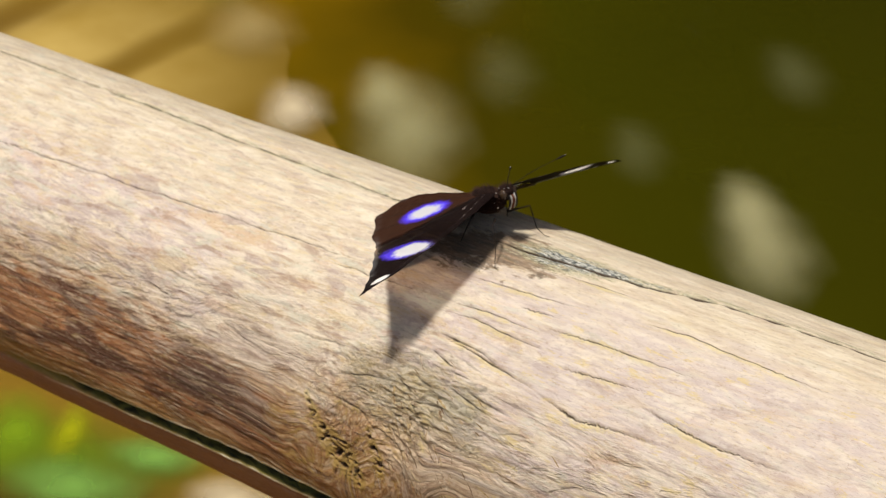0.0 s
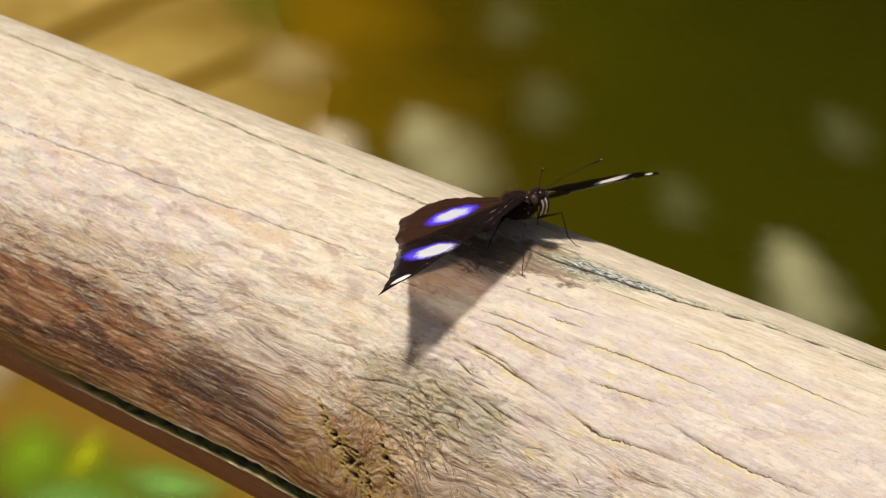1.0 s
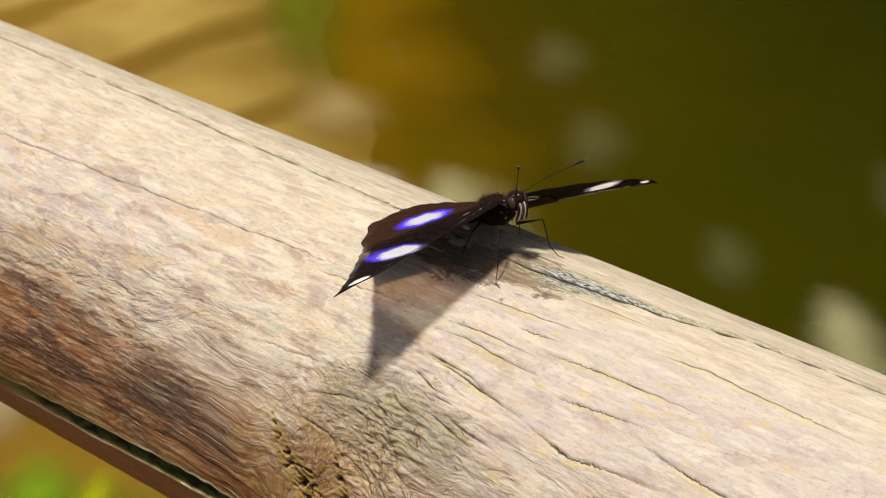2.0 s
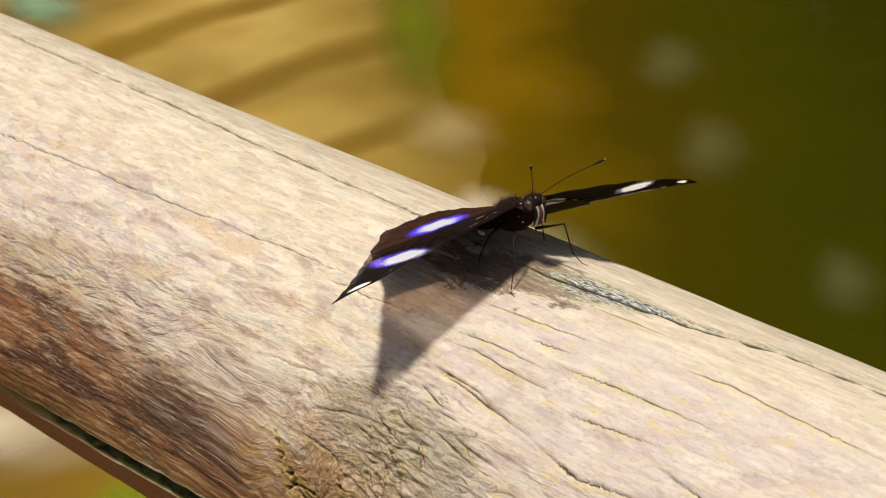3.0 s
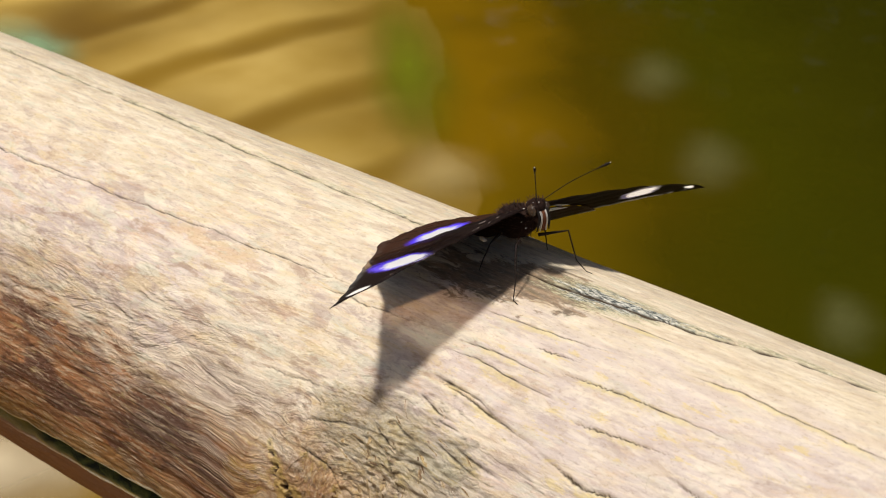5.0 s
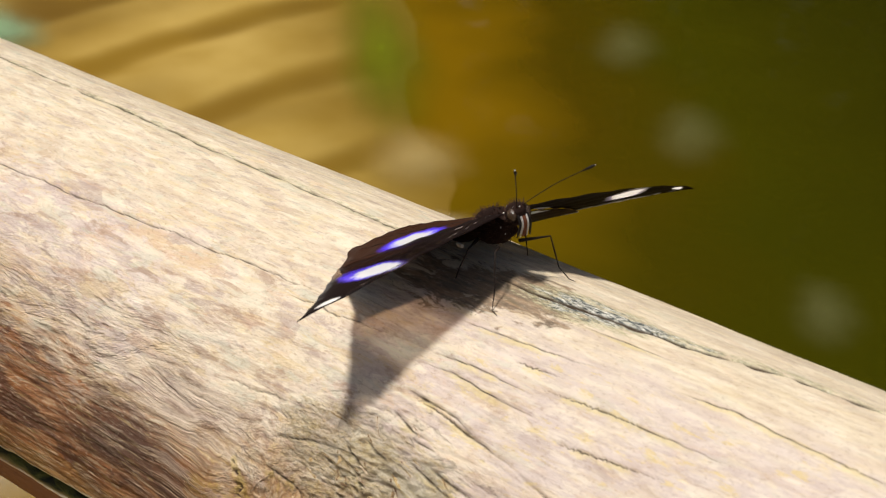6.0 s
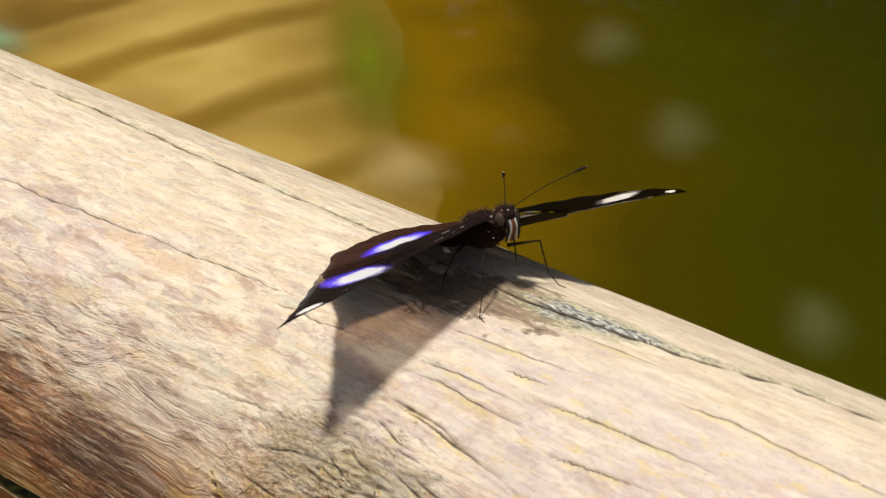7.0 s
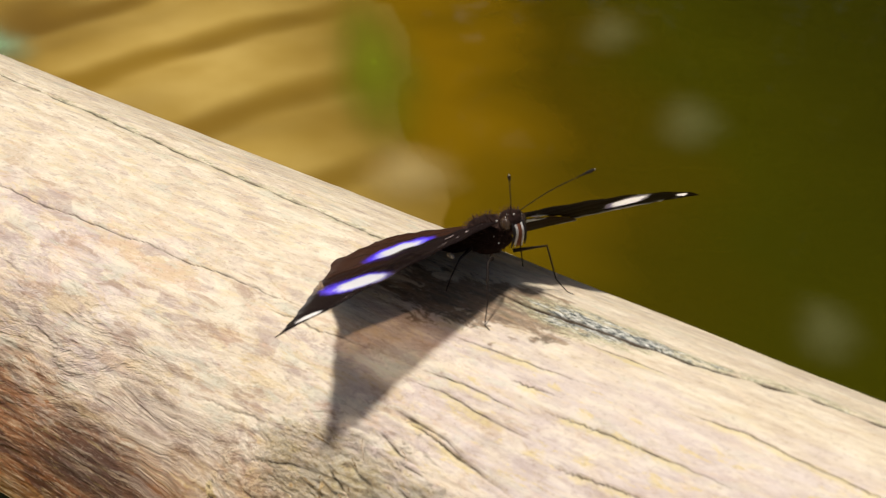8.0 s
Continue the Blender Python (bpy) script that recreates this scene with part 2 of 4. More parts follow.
    col = k.mix(k.math("MULTIPLY", k.math("MULTIPLY", k.step(fine, 0.48, 0.38), 0.75), fib), col, k.mix(1.0, col, (0.46, 0.36, 0.29), "MULTIPLY"))
    col = k.mix(k.math("MULTIPLY", k.math("MULTIPLY", k.step(hair, 0.45, 0.36), 0.55), fib), col, k.mix(1.0, col, (0.34, 0.26, 0.20), "MULTIPLY"))
    col = k.mix(k.math("MULTIPLY", k.math("MULTIPLY", k.step(hair, 0.54, 0.64), 0.80), fib), col, k.mix(0.60, col, (0.95, 0.83, 0.67)))
    col = k.mix(k.math("MULTIPLY", k.step(speck, 0.46, 0.36), 0.40), col, k.mix(1.0, col, (0.58, 0.50, 0.44), "MULTIPLY"))
    col = k.mix(k.math("MULTIPLY", k.step(speck, 0.55, 0.68), 0.34), col, (0.86, 0.79, 0.67))
    col = k.mix(1.0, col, (0.815, 0.765, 0.705), "MULTIPLY")
    halo = k.attr("halo", "Fac")
    col = k.mix(k.math("MULTIPLY", k.step(k.math("MULTIPLY", halo, k.math("ADD", k.math("MULTIPLY", lichen, 1.8), -0.40)), 0.22, 0.50), k.math("ADD", 0.52, k.math("MULTIPLY", k.step(kn, 16.0, 10.0), 0.28))), col, k.mix(k.step(kn, 18.0, 8.0), k.mix(speck, (0.48, 0.37, 0.12), (0.80, 0.67, 0.33)), k.mix(coarse, (0.13, 0.075, 0.018), (0.58, 0.39, 0.11))))
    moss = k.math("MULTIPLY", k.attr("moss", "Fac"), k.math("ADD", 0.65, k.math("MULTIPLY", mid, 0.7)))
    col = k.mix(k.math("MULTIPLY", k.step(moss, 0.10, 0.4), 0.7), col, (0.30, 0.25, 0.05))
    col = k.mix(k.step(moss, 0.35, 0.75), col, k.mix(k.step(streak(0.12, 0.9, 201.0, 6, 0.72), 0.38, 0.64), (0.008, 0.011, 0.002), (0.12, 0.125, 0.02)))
    lip = k.attr("lip", "Fac")
    col = k.mix(k.math("MULTIPLY", k.step(lip, 0.15, 0.75), k.step(fine, 0.30, 0.44)), col, (0.92, 0.86, 0.64))
    # splintered, mouldy wood along the long split on the crest
    bleach = k.attr("bleach", "Fac")
    flake = streak(0.60, 2.6, 13.0, 5, 0.74, 0.2)
    worn = k.math("MULTIPLY", bleach, k.math("SUBTRACT", k.math("MULTIPLY", streak(0.20, 0.9, 37.0, 6, 0.76, 0.3), 3.0), 0.75))
    col = k.mix(k.math("MULTIPLY", k.step(k.math("MULTIPLY", worn, k.math("ADD", 0.2, k.math("MULTIPLY", flake, 1.6))), 0.22, 0.55), 0.80), col, k.ramp(flake, (0.40, (0.10, 0.10, 0.055)), (0.50, (0.34, 0.31, 0.17)), (0.60, (0.64, 0.58, 0.40))))
    chips = k.ramp(streak(0.60, 3.0, 5.0, 4, 0.72, 0.3), (0.42, (0.02, 0.026, 0.028)), (0.48, (0.20, 0.21, 0.19)), (0.55, (0.50, 0.48, 0.41)), (0.68, (0.94, 0.92, 0.84)))
    col = k.mix(k.step(worn, 0.45, 0.80), col, chips)
    crack = k.attr("crack", "Fac")
    col = k.mix(k.step(k.math("MULTIPLY", crack, k.math("ADD", 0.5, fine)), 0.12, 0.80), col, (0.055, 0.035, 0.018))
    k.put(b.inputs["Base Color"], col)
    n1 = k.bump(mid, 0.5, 0.0010)
    n2 = k.bump(k.math("MULTIPLY", fine, fib), 0.5, 0.0008, n1)
    n3 = k.bump(k.math("MULTIPLY", hair, fib), 0.4, 0.0005, n2)
    k.put(b.inputs["Normal"], k.bump(k.math("MULTIPLY", pile, k.math("MAXIMUM", heap, k.math("MULTIPLY", fib, 0.35))), 0.9, 0.0022, n3))
    return m


def wing_material(upper, thin_scales=0.30, sheer=1.0):
    """Dark scaled wing; 'wing' holds forward and sideways in mm from the wing root."""
    m, tree, b = material("wing_upper" if upper else "wing_under", 0.65, 0.08)
    k = Net(tree)
    w = k.attr("wing")
    f, r, hind = k.split(w)
    scales = k.noise(w, 3.0, 5, 0.7)
    rag = k.noise(k.scaled(w, (1, 1, 0)), 0.9, 4, 0.6)
    col = k.mix(scales, (0.004, 0.002, 0.002), (0.014, 0.007, 0.006))
    col = k.mix(k.math("MULTIPLY", hind, 0.75), col, k.mix(scales, (0.020, 0.008, 0.004), (0.075, 0.027, 0.013)))

    def spot(cf, cr, lf, lr, turn, inner, outer):
        """An oval spot; 1 in the middle."""
        node = k.n("ShaderNodeVectorRotate", rotation_type="Z_AXIS")
        k.put(node.inputs["Vector"], w)
        node.inputs["Center"].default_value = (cf, cr, 0)
        node.inputs["Angle"].default_value = radians(turn)
        x, y, _ = k.split(node.outputs[0])
        dx = k.math("DIVIDE", k.math("SUBTRACT", x, cf), lf)
        dy = k.math("DIVIDE", k.math("SUBTRACT", y, cr), lr)
        d = k.math("SQRT", k.math("ADD", k.math("MULTIPLY", dx, dx), k.math("MULTIPLY", dy, dy)))
        d = k.math("ADD", d, k.math("MULTIPLY", k.math("SUBTRACT", rag, 0.5), 0.55))
        return k.math("SUBTRACT", 1.0, k.step(d, inner, outer))

    blue, white = (0.085, 0.045, 0.78), (0.97, 0.97, 0.98)
    fore, hindm = k.math("SUBTRACT", 1.0, hind), hind
    glow = None
    if upper:
        marks = [((-9.4, 10.2, 4.7, 4.3, 75), hindm, 1), ((2.9, 25.6, 4.9, 3.0, 23), fore, 1), ((4.9, 35.7, 1.9, 0.8, 60), fore, 0)]
    else:
        marks = [((2.9, 25.6, 5.6, 3.3, 23), fore, 0), ((4.9, 35.7, 1.9, 1.0, 60), fore, 0), ((-3.2, 10.8, 1.5, 3.0, 0), hindm, 0), ((-2.6, 10.8, 1.5, 3.0, 0), fore, 0)]
    if thin_scales > 0.5:
        marks += [((-3.2, 10.8, 1.5, 3.0, 0), hindm, 0), ((-2.6, 10.8, 1.5, 3.0, 0), fore, 0)]
    for (cf, cr, lf, lr, turn), where, halo in marks:
        if halo:
            shift = 0.9 if where is fore else 0.0
            col = k.mix(k.math("MULTIPLY", spot(cf - shift, cr + shift * 0.4, lf * 1.07, lr * 0.98, turn, 0.80, 1.24), where), col, blue)
            core = k.math("MULTIPLY", spot(cf + shift * 0.3, cr, lf, lr, turn, 0.60 if shift else 0.42, 0.98 if shift else 0.92), where)
            col = k.mix(core, col, white)
        else:
            core = k.math("MULTIPLY", spot(cf, cr, lf, lr, turn, 0.80, 1.05), where)
            col = k.mix(core, col, white)
        if cr == 10.8:
            continue
        glow = core if glow is None else k.math("ADD", glow, core, clamp=True)
    fringe = k.attr("fringe", "Fac")
    col = k.mix(k.math("MULTIPLY", fringe, 0.9 if not upper else 0.10), col, white)
    k.put(b.inputs["Base Color"], col)
    k.put(b.inputs["Normal"], k.bump(scales, 0.5, 0.00015))
    # thin membrane: a little light comes through, more where the scales are white
    thin = k.n("ShaderNodeBsdfTransparent")
    k.put(thin.inputs["Color"], k.mix(glow, (1.0, 0.86, 0.74), (1.0, 0.95, 0.88)))
    pale = k.n("ShaderNodeBsdfTranslucent")
    pale.inputs["Color"].default_value = (0.95, 0.93, 0.90, 1)
    skin = k.n("ShaderNodeMixShader")
    k.put(skin.inputs[0], k.math("MULTIPLY", glow, 0.12 if upper else 0.95))
    k.put(skin.inputs[1], b.outputs[0])
    k.put(skin.inputs[2], pale.outputs[0])
    both = k.n("ShaderNodeMixShader")
    outer = k.math("MULTIPLY", k.math("MULTIPLY", k.math("MULTIPLY", k.step(r, 12.0, 20.0), k.step(r, 31.0, 26.0)), fore), (0.34 if upper else 0.80) * sheer)
    k.put(both.inputs[0], k.math("ADD", 0.03, k.math("MAXIMUM", outer, k.math("MULTIPLY", glow, thin_scales))))
    k.put(both.inputs[1], skin.outputs[0])
    k.put(both.inputs[2], thin.outputs[0])
    k.put(tree.nodes["Material Output"].inputs[0], both.outputs[0])
    return m


SHORE_A, SHORE_B = Vector((-0.692, 0.660)), Vector((-0.405, 0.423))
ALONG = (SHORE_B - SHORE_A).normalized()
INLAND = Vector((ALONG.y, -ALONG.x))
RIPPLE, RIPPLE_X = 0.097, 0.567


def inland_way(k, c):
    """How far a place lies from the water's edge, in metres; negative over the water."""
    x, y, _ = k.split(c)
    d = k.math("ADD", k.math("MULTIPLY", k.math("SUBTRACT", x, SHORE_A.x), INLAND.x), k.math("MULTIPLY", k.math("SUBTRACT", y, SHORE_A.y), INLAND.y))
    return d


def water_material():
    m, tree, b = material("murky_water", 0.05, 0.5)
    k = Net(tree)
    c = k.coords()
    d = k.math("MULTIPLY", inland_way(k, c), -1.0)
    cloud = k.noise(c, 6.0, 2, 0.4)
    wisp = k.noise(c, 15.0, 2, 0.4)
    d = k.math("ADD", d, k.math("MULTIPLY", k.math("SUBTRACT", cloud, 0.5), 0.16))
    d = k.math("ADD", d, k.math("MULTIPLY", k.math("SUBTRACT", wisp, 0.5), 0.05))
    col = k.ramp(k.math("MULTIPLY", d, 2.2), (0.03, (0.150, 0.084, 0.002)), (0.15, (0.058, 0.038, 0.001)), (0.34, (0.039, 0.036, 0.001)), (0.52, (0.029, 0.027, 0.001)), (0.75, (0.022, 0.021, 0.001)), (1.0, (0.029, 0.027, 0.001)))
    x, y, _ = k.split(c)
    along = k.math("ADD", k.math("MULTIPLY", k.math("SUBTRACT", x, SHORE_A.x), ALONG.x), k.math("MULTIPLY", k.math("SUBTRACT", y, SHORE_A.y), ALONG.y))
    col = k.mix(k.math("MULTIPLY", k.step(k.math("ADD", along, k.math("MULTIPLY", k.math("SUBTRACT", cloud, 0.5), 0.2)), 0.22, 0.42), 0.6), col, (0.031, 0.030, 0.001))
    k.put(b.inputs["Base Color"], col)
    b.inputs["IOR"].default_value = 1.33
    rip = k.noise(c, 14.0, 2, 0.45)
    k.put(b.inputs["Normal"], k.bump(rip, 0.2, 0.006))
    return m


def bank_material():
    """Sand in broad ripples: pale and dry on the crests, wet and ochre between."""
    m, tree, b = material("wet_sand", 0.8, 0.2)
    k = Net(tree)
    c = k.coords()
    x, y, _ = k.split(c)
    soft = k.noise(c, 9.0, 2, 0.4)
    grit = k.noise(c, 900.0, 4, 0.6)
    wave = k.math("ADD", k.math("MULTIPLY", k.math("ADD", x, RIPPLE_X), math.tau / RIPPLE), k.math("MULTIPLY", k.math("SUBTRACT", soft, 0.5), 3.0))
    crest = k.step(k.math("COSINE", wave), -1.15, -0.2)
    crest = k.math("MULTIPLY", crest, k.step(y, 0.24, 0.36))
    crest = k.math("MULTIPLY", crest, k.step(k.noise(k.scaled(c, (1, 0.5, 1), (3, 1, 0)), 7.0, 2, 0.4), 0.30, 0.55))
    col = k.mix(k.step(soft, 0.35, 0.65), (0.115, 0.06, 0.002), (0.19, 0.105, 0.004))
    col = k.mix(crest, col, k.mix(k.noise(c, 22.0, 3, 0.5), (0.28, 0.165, 0.012), (0.60, 0.43, 0.13)))
    wet = k.math("ADD", inland_way(k, c), k.math("MULTIPLY", k.math("SUBTRACT", soft, 0.5), 0.05))
    col = k.mix(k.step(wet, 0.15, -0.02), col, (0.155, 0.090, 0.002))
    col = k.mix(k.math("MULTIPLY", grit, 0.12), col, (0.12, 0.07, 0.02))
    k.put(b.inputs["Base Color"], col)
    k.put(b.inputs["Normal"], k.bump(grit, 0.2, 0.0005))
    return m


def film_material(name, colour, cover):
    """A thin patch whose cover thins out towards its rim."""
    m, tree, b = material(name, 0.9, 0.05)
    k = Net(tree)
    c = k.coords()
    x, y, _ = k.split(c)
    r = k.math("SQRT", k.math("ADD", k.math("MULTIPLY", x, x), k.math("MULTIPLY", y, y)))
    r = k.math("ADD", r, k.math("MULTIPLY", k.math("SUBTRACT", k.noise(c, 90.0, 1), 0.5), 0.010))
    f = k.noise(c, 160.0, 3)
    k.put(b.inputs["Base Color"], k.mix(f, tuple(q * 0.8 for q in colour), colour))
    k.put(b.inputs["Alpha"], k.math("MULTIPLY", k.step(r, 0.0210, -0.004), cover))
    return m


def vein_material():
    m, tree, b = material("wing_vein", 0.6, 0.2)
    k = Net(tree)
    f = k.noise(k.coords(), 420.0, 2)
    k.put(b.inputs["Base Color"], k.mix(k.step(f, 0.58, 0.66), (0.02, 0.009, 0.007), (0.40, 0.32, 0.29)))
    return m


def splinter_material():
    """Loose fibres, each of its own tone."""
    m, tree, b = material("loose_fibre", 0.75, 0.2)
    k = Net(tree)
    own = k.n("ShaderNodeNewGeometry").outputs["Random Per Island"]
    col = k.ramp(own, (0.0, (0.18, 0.11, 0.06)), (0.3, (0.36, 0.25, 0.13)), (0.55, (0.48, 0.35, 0.17)), (0.8, (0.48, 0.37, 0.27)), (1.0, (0.66, 0.54, 0.39)))
    f = k.noise(k.coords(), 2200.0, 4, 0.7)
    k.put(b.inputs["Base Color"], k.mix(k.step(f, 0.56, 0.38), col, k.mix(1.0, col, (0.45, 0.36, 0.28), "MULTIPLY")))
    k.put(b.inputs["Normal"], k.bump(f, 0.6, 0.0003))
    return m


SPLINTER = splinter_material()
WOOD = wood_material()
WING_UP, WING_UNDER = wing_material(True), wing_material(False, 0.85)
BACKLIT_WING, BACKLIT_UNDER = wing_material(True, 0.75, 0.15), wing_material(False, 0.05, 0.15)
WATER, BANK = water_material(), bank_material()
VEIN = vein_material()
# two pale films whose colour stands in for sky mirrored in the water
GLINT_FILM = film_material("pale_glint", (0.60, 0.55, 0.28), 0.42)
THIN_GLINT = film_material("thin_glint", (0.45, 0.45, 0.22), 0.10)
SAND_AND_GLINT = film_material("sand_and_glint", (0.78, 0.64, 0.42), 0.75)
ALGAE = film_material("green_algae", (0.20, 0.31, 0.012), 0.9)
YELLOW_ALGAE = film_material("yellow_algae", (0.36, 0.37, 0.008), 0.9)
PALE_ALGAE = film_material("pale_algae", (0.20, 0.38, 0.07), 0.9)
STREAK_ALGAE = film_material("streak_algae", (0.135, 0.15, 0.005), 0.85)
SHORE_GLINT = film_material("shore_glint", (0.50, 0.37, 0.15), 0.5)
MEADOW_ALGAE = film_material("meadow_algae", (0.14, 0.22, 0.012), 0.85)
TEAL_ALGAE = film_material("teal_algae", (0.24, 0.36, 0.20), 0.9)
FUR = plain("dark_brown_fur", (0.016, 0.008, 0.006), 0.9, 0.6, 3000, 0.1)
HAIR = plain("brown_hair", (0.05, 0.022, 0.013), 0.7, 0.5, 2000, 0.2)
CHITIN = plain("black_chitin", (0.010, 0.007, 0.006), 0.6, 0.4, 2000, 0.2)
WHITE_FUR = plain("white_scales", (0.52, 0.49, 0.45), 0.8, 0.2, 4000)
RUST_FUR = plain("rusty_scales", (0.13, 0.04, 0.015), 0.8, 0.4, 4000)
EYE = plain("compound_eye", (0.05, 0.028, 0.015), 0.2, 0.5, 6000, 0.6)
LEG = plain("leg_brown", (0.016, 0.009, 0.006), 0.6, 0.4, 3000, 0.2)
BARK = plain("bark", (0.12, 0.08, 0.05), 0.9, 0.4, 40)
CROWN = plain("crown_leaves", (0.05, 0.085, 0.012), 0.6, 0.4, 3)
POST = plain("grey_post", (0.25, 0.19, 0.12), 0.85, 0.35, 60)


def mesh_object(name, verts, faces, mat, parent=None, label="", smooth=True):
    me = bpy.data.meshes.new(name)
    me.from_pydata([tuple(v) for v in verts], [], faces)
    me.materials.append(mat)
    if smooth:
        me.polygons.foreach_set("use_smooth", [True] * len(me.polygons))
    ob = new(name, me)
    if parent:
        ob.parent = parent
    return tagged(ob, label)


def part(name, bm, mat, parent=None, label="", smooth=True):
    me = bpy.data.meshes.new(name)
    bmesh.ops.recalc_face_normals(bm, faces=bm.faces)
    bm.to_mesh(me)
    bm.free()
    me.materials.append(mat)
    if smooth:
        me.polygons.foreach_set("use_smooth", [True] * len(me.polygons))
    ob = new(name, me)
    if parent:
        ob.parent = parent
    return tagged(ob, label)


def tube_into(bm, points, radii, sides=8):
    """A tapered tube along points, closed at both ends."""
    points = [Vector(p) for p in points]
    rings = []
    for i, p in enumerate(points):
        d = (points[min(i + 1, len(points) - 1)] - points[max(i - 1, 0)]).normalized()
        a = d.orthogonal().normalized() if i == 0 else (a - d * a.dot(d)).normalized()
        c = d.cross(a)
        rings.append([bm.verts.new(p + float(radii[i]) * (math.cos(t) * a + math.sin(t) * c)) for t in [math.tau * j / sides for j in range(sides)]])
    for q, w in zip(rings, rings[1:]):
        for j in range(sides):
            bm.faces.new((q[j], q[(j + 1) % sides], w[(j + 1) % sides], w[j]))
    bm.faces.new(rings[0][::-1])
    bm.faces.new(rings[-1])


def curve_points(points, n):
    """Points on a smooth line through the given ones (Catmull-Rom)."""
    p = [Vector(q) for q in points]
    p = [2 * p[0] - p[1], *p, 2 * p[-1] - p[-2]]
    out = []
    for i in range(n):
        s = i / (n - 1) * (len(p) - 3)
        j = min(int(s), len(p) - 4)
        t = s - j
        a, b, c, d = p[j:j + 4]
        out.append(0.5 * (2 * b + (c - a) * t + (2 * a - 5 * b + 4 * c - d) * t * t + (3 * b - a - 3 * c + d) * t ** 3))
    return out


def blob_into(bm, centre, sizes, turn=None, seg=20, ring=14, rough=0.0, seed=0.0):
    """An egg-shaped body with an uneven surface."""
    m = Matrix.Translation(centre) @ (turn or Matrix.Identity(4)) @ Matrix.Diagonal((*sizes, 1))
    made = bmesh.ops.create_uvsphere(bm, u_segments=seg, v_segments=ring, radius=1, matrix=m)
    if rough:
        for v in made["verts"]:
            d = v.co - Vector(centre)
            v.co = Vector(centre) + d * (1 + rough * noise.noise(v.co * 900 + Vector((seed, 0, 0))))


# ---- the ground: water and bank ----
def sheet(name, s_line, d_line, height, mat):
    """A sheet over lines along and across the shore."""
    n = len(s_line)
    verts = []
    for d in d_line:
        for s in s_line:
            p = SHORE_A + ALONG * s + INLAND * d
            verts.append((p.x, p.y, height(p, s, d)))
    faces = [(j * n + i, j * n + i + 1, (j + 1) * n + i + 1, (j + 1) * n + i) for j in range(len(d_line) - 1) for i in range(n - 1)]
    ob = mesh_object(name, verts, faces, mat)
    if ob.data.polygons[0].normal.z < 0:
        ob.data.flip_normals()
    return ob


def ground_height(p, s, d):
    d += 0.02 * noise.noise(Vector((s * 8, 0, 0)))
    lumps = 0.002 * noise.noise(Vector((p.x * 14, p.y * 14, 1)))
    if d > 0:
        ripples = 0.002 * (1 + math.cos((p.x + RIPPLE_X) * math.tau / RIPPLE)) * min(1, max(0, (p.y - 0.24) / 0.12))
        return 0.004 * (1 - math.exp(-d / 0.05)) + (lumps + ripples) * min(1, d / 0.08)
    if d > -1.2:
        return max(-0.35, d * 0.5)
    return max(-0.35, min(0.15, -0.35 + (-2.2 - d) * 0.8))


def ground_and_water():
    far = [5, 8, 14, 25, 60, 150]
    s_line = [-f for f in far[::-1]] + list(np.arange(-3, 3.6, 0.3)) + far
    s_line = sorted(set(s_line) | set(np.round(np.arange(-0.5, 1.0, 0.02), 3)))
    d_line = [-150, -60, -25, -10, -5, -3.4, -3.0, -2.6, -2.2, -1.6, -1.2, -0.8, -0.5, -0.3, -0.2] + list(np.arange(-0.12, 0.5, 0.015)) + [0.7, 1, 1.6, 3, 8, 25, 60, 150]
    tagged(sheet("ground", s_line, d_line, ground_height, BANK), "ochre sandy shore sloping into the pond", "shore", kind="structure")
    tagged(sheet("water", [-60, -10, -3, -1, 0, 1, 3, 10, 60], [-3.0, -2, -1, -0.5, 0.0, 0.05], lambda p, s, d: 0.0, WATER), "murky olive-brown pond water, nearly still", "water", kind="structure")


ground_and_water()

# ---- the log ----
KNOT = (-13.0, 57.0)     # length and girth of the knot, mm
SPLITS = [               # (points in mm of length and degrees of girth from the top, width mm, depth mm)
    ([(-6, -1), (6, -2), (13, -2.5), (29, -5.3), (47, -10.5), (74, -11.5), (110, -13)], 0.5, 0.7),
    ([(-170, -10.4), (-140, -9.6), (-82, -5.7), (-32, -3.8), (-10, -3)], 0.55, 0.6),
    ([(-170, 33), (-121, 30.2), (-78, 28.1), (-47, 26), (-24, 25)], 0.26, 0.5),
    ([(-100, 12), (-70, 11), (-40, 10)], 0.25, 0.3),
    ([(-33, 28.8), (-22.4, 28.3), (-8, 27.0)], 0.25, 0.4),
    ([(-36, 53.6), (-26, 51.7), (-12, 50.2)], 0.3, 0.4),
]
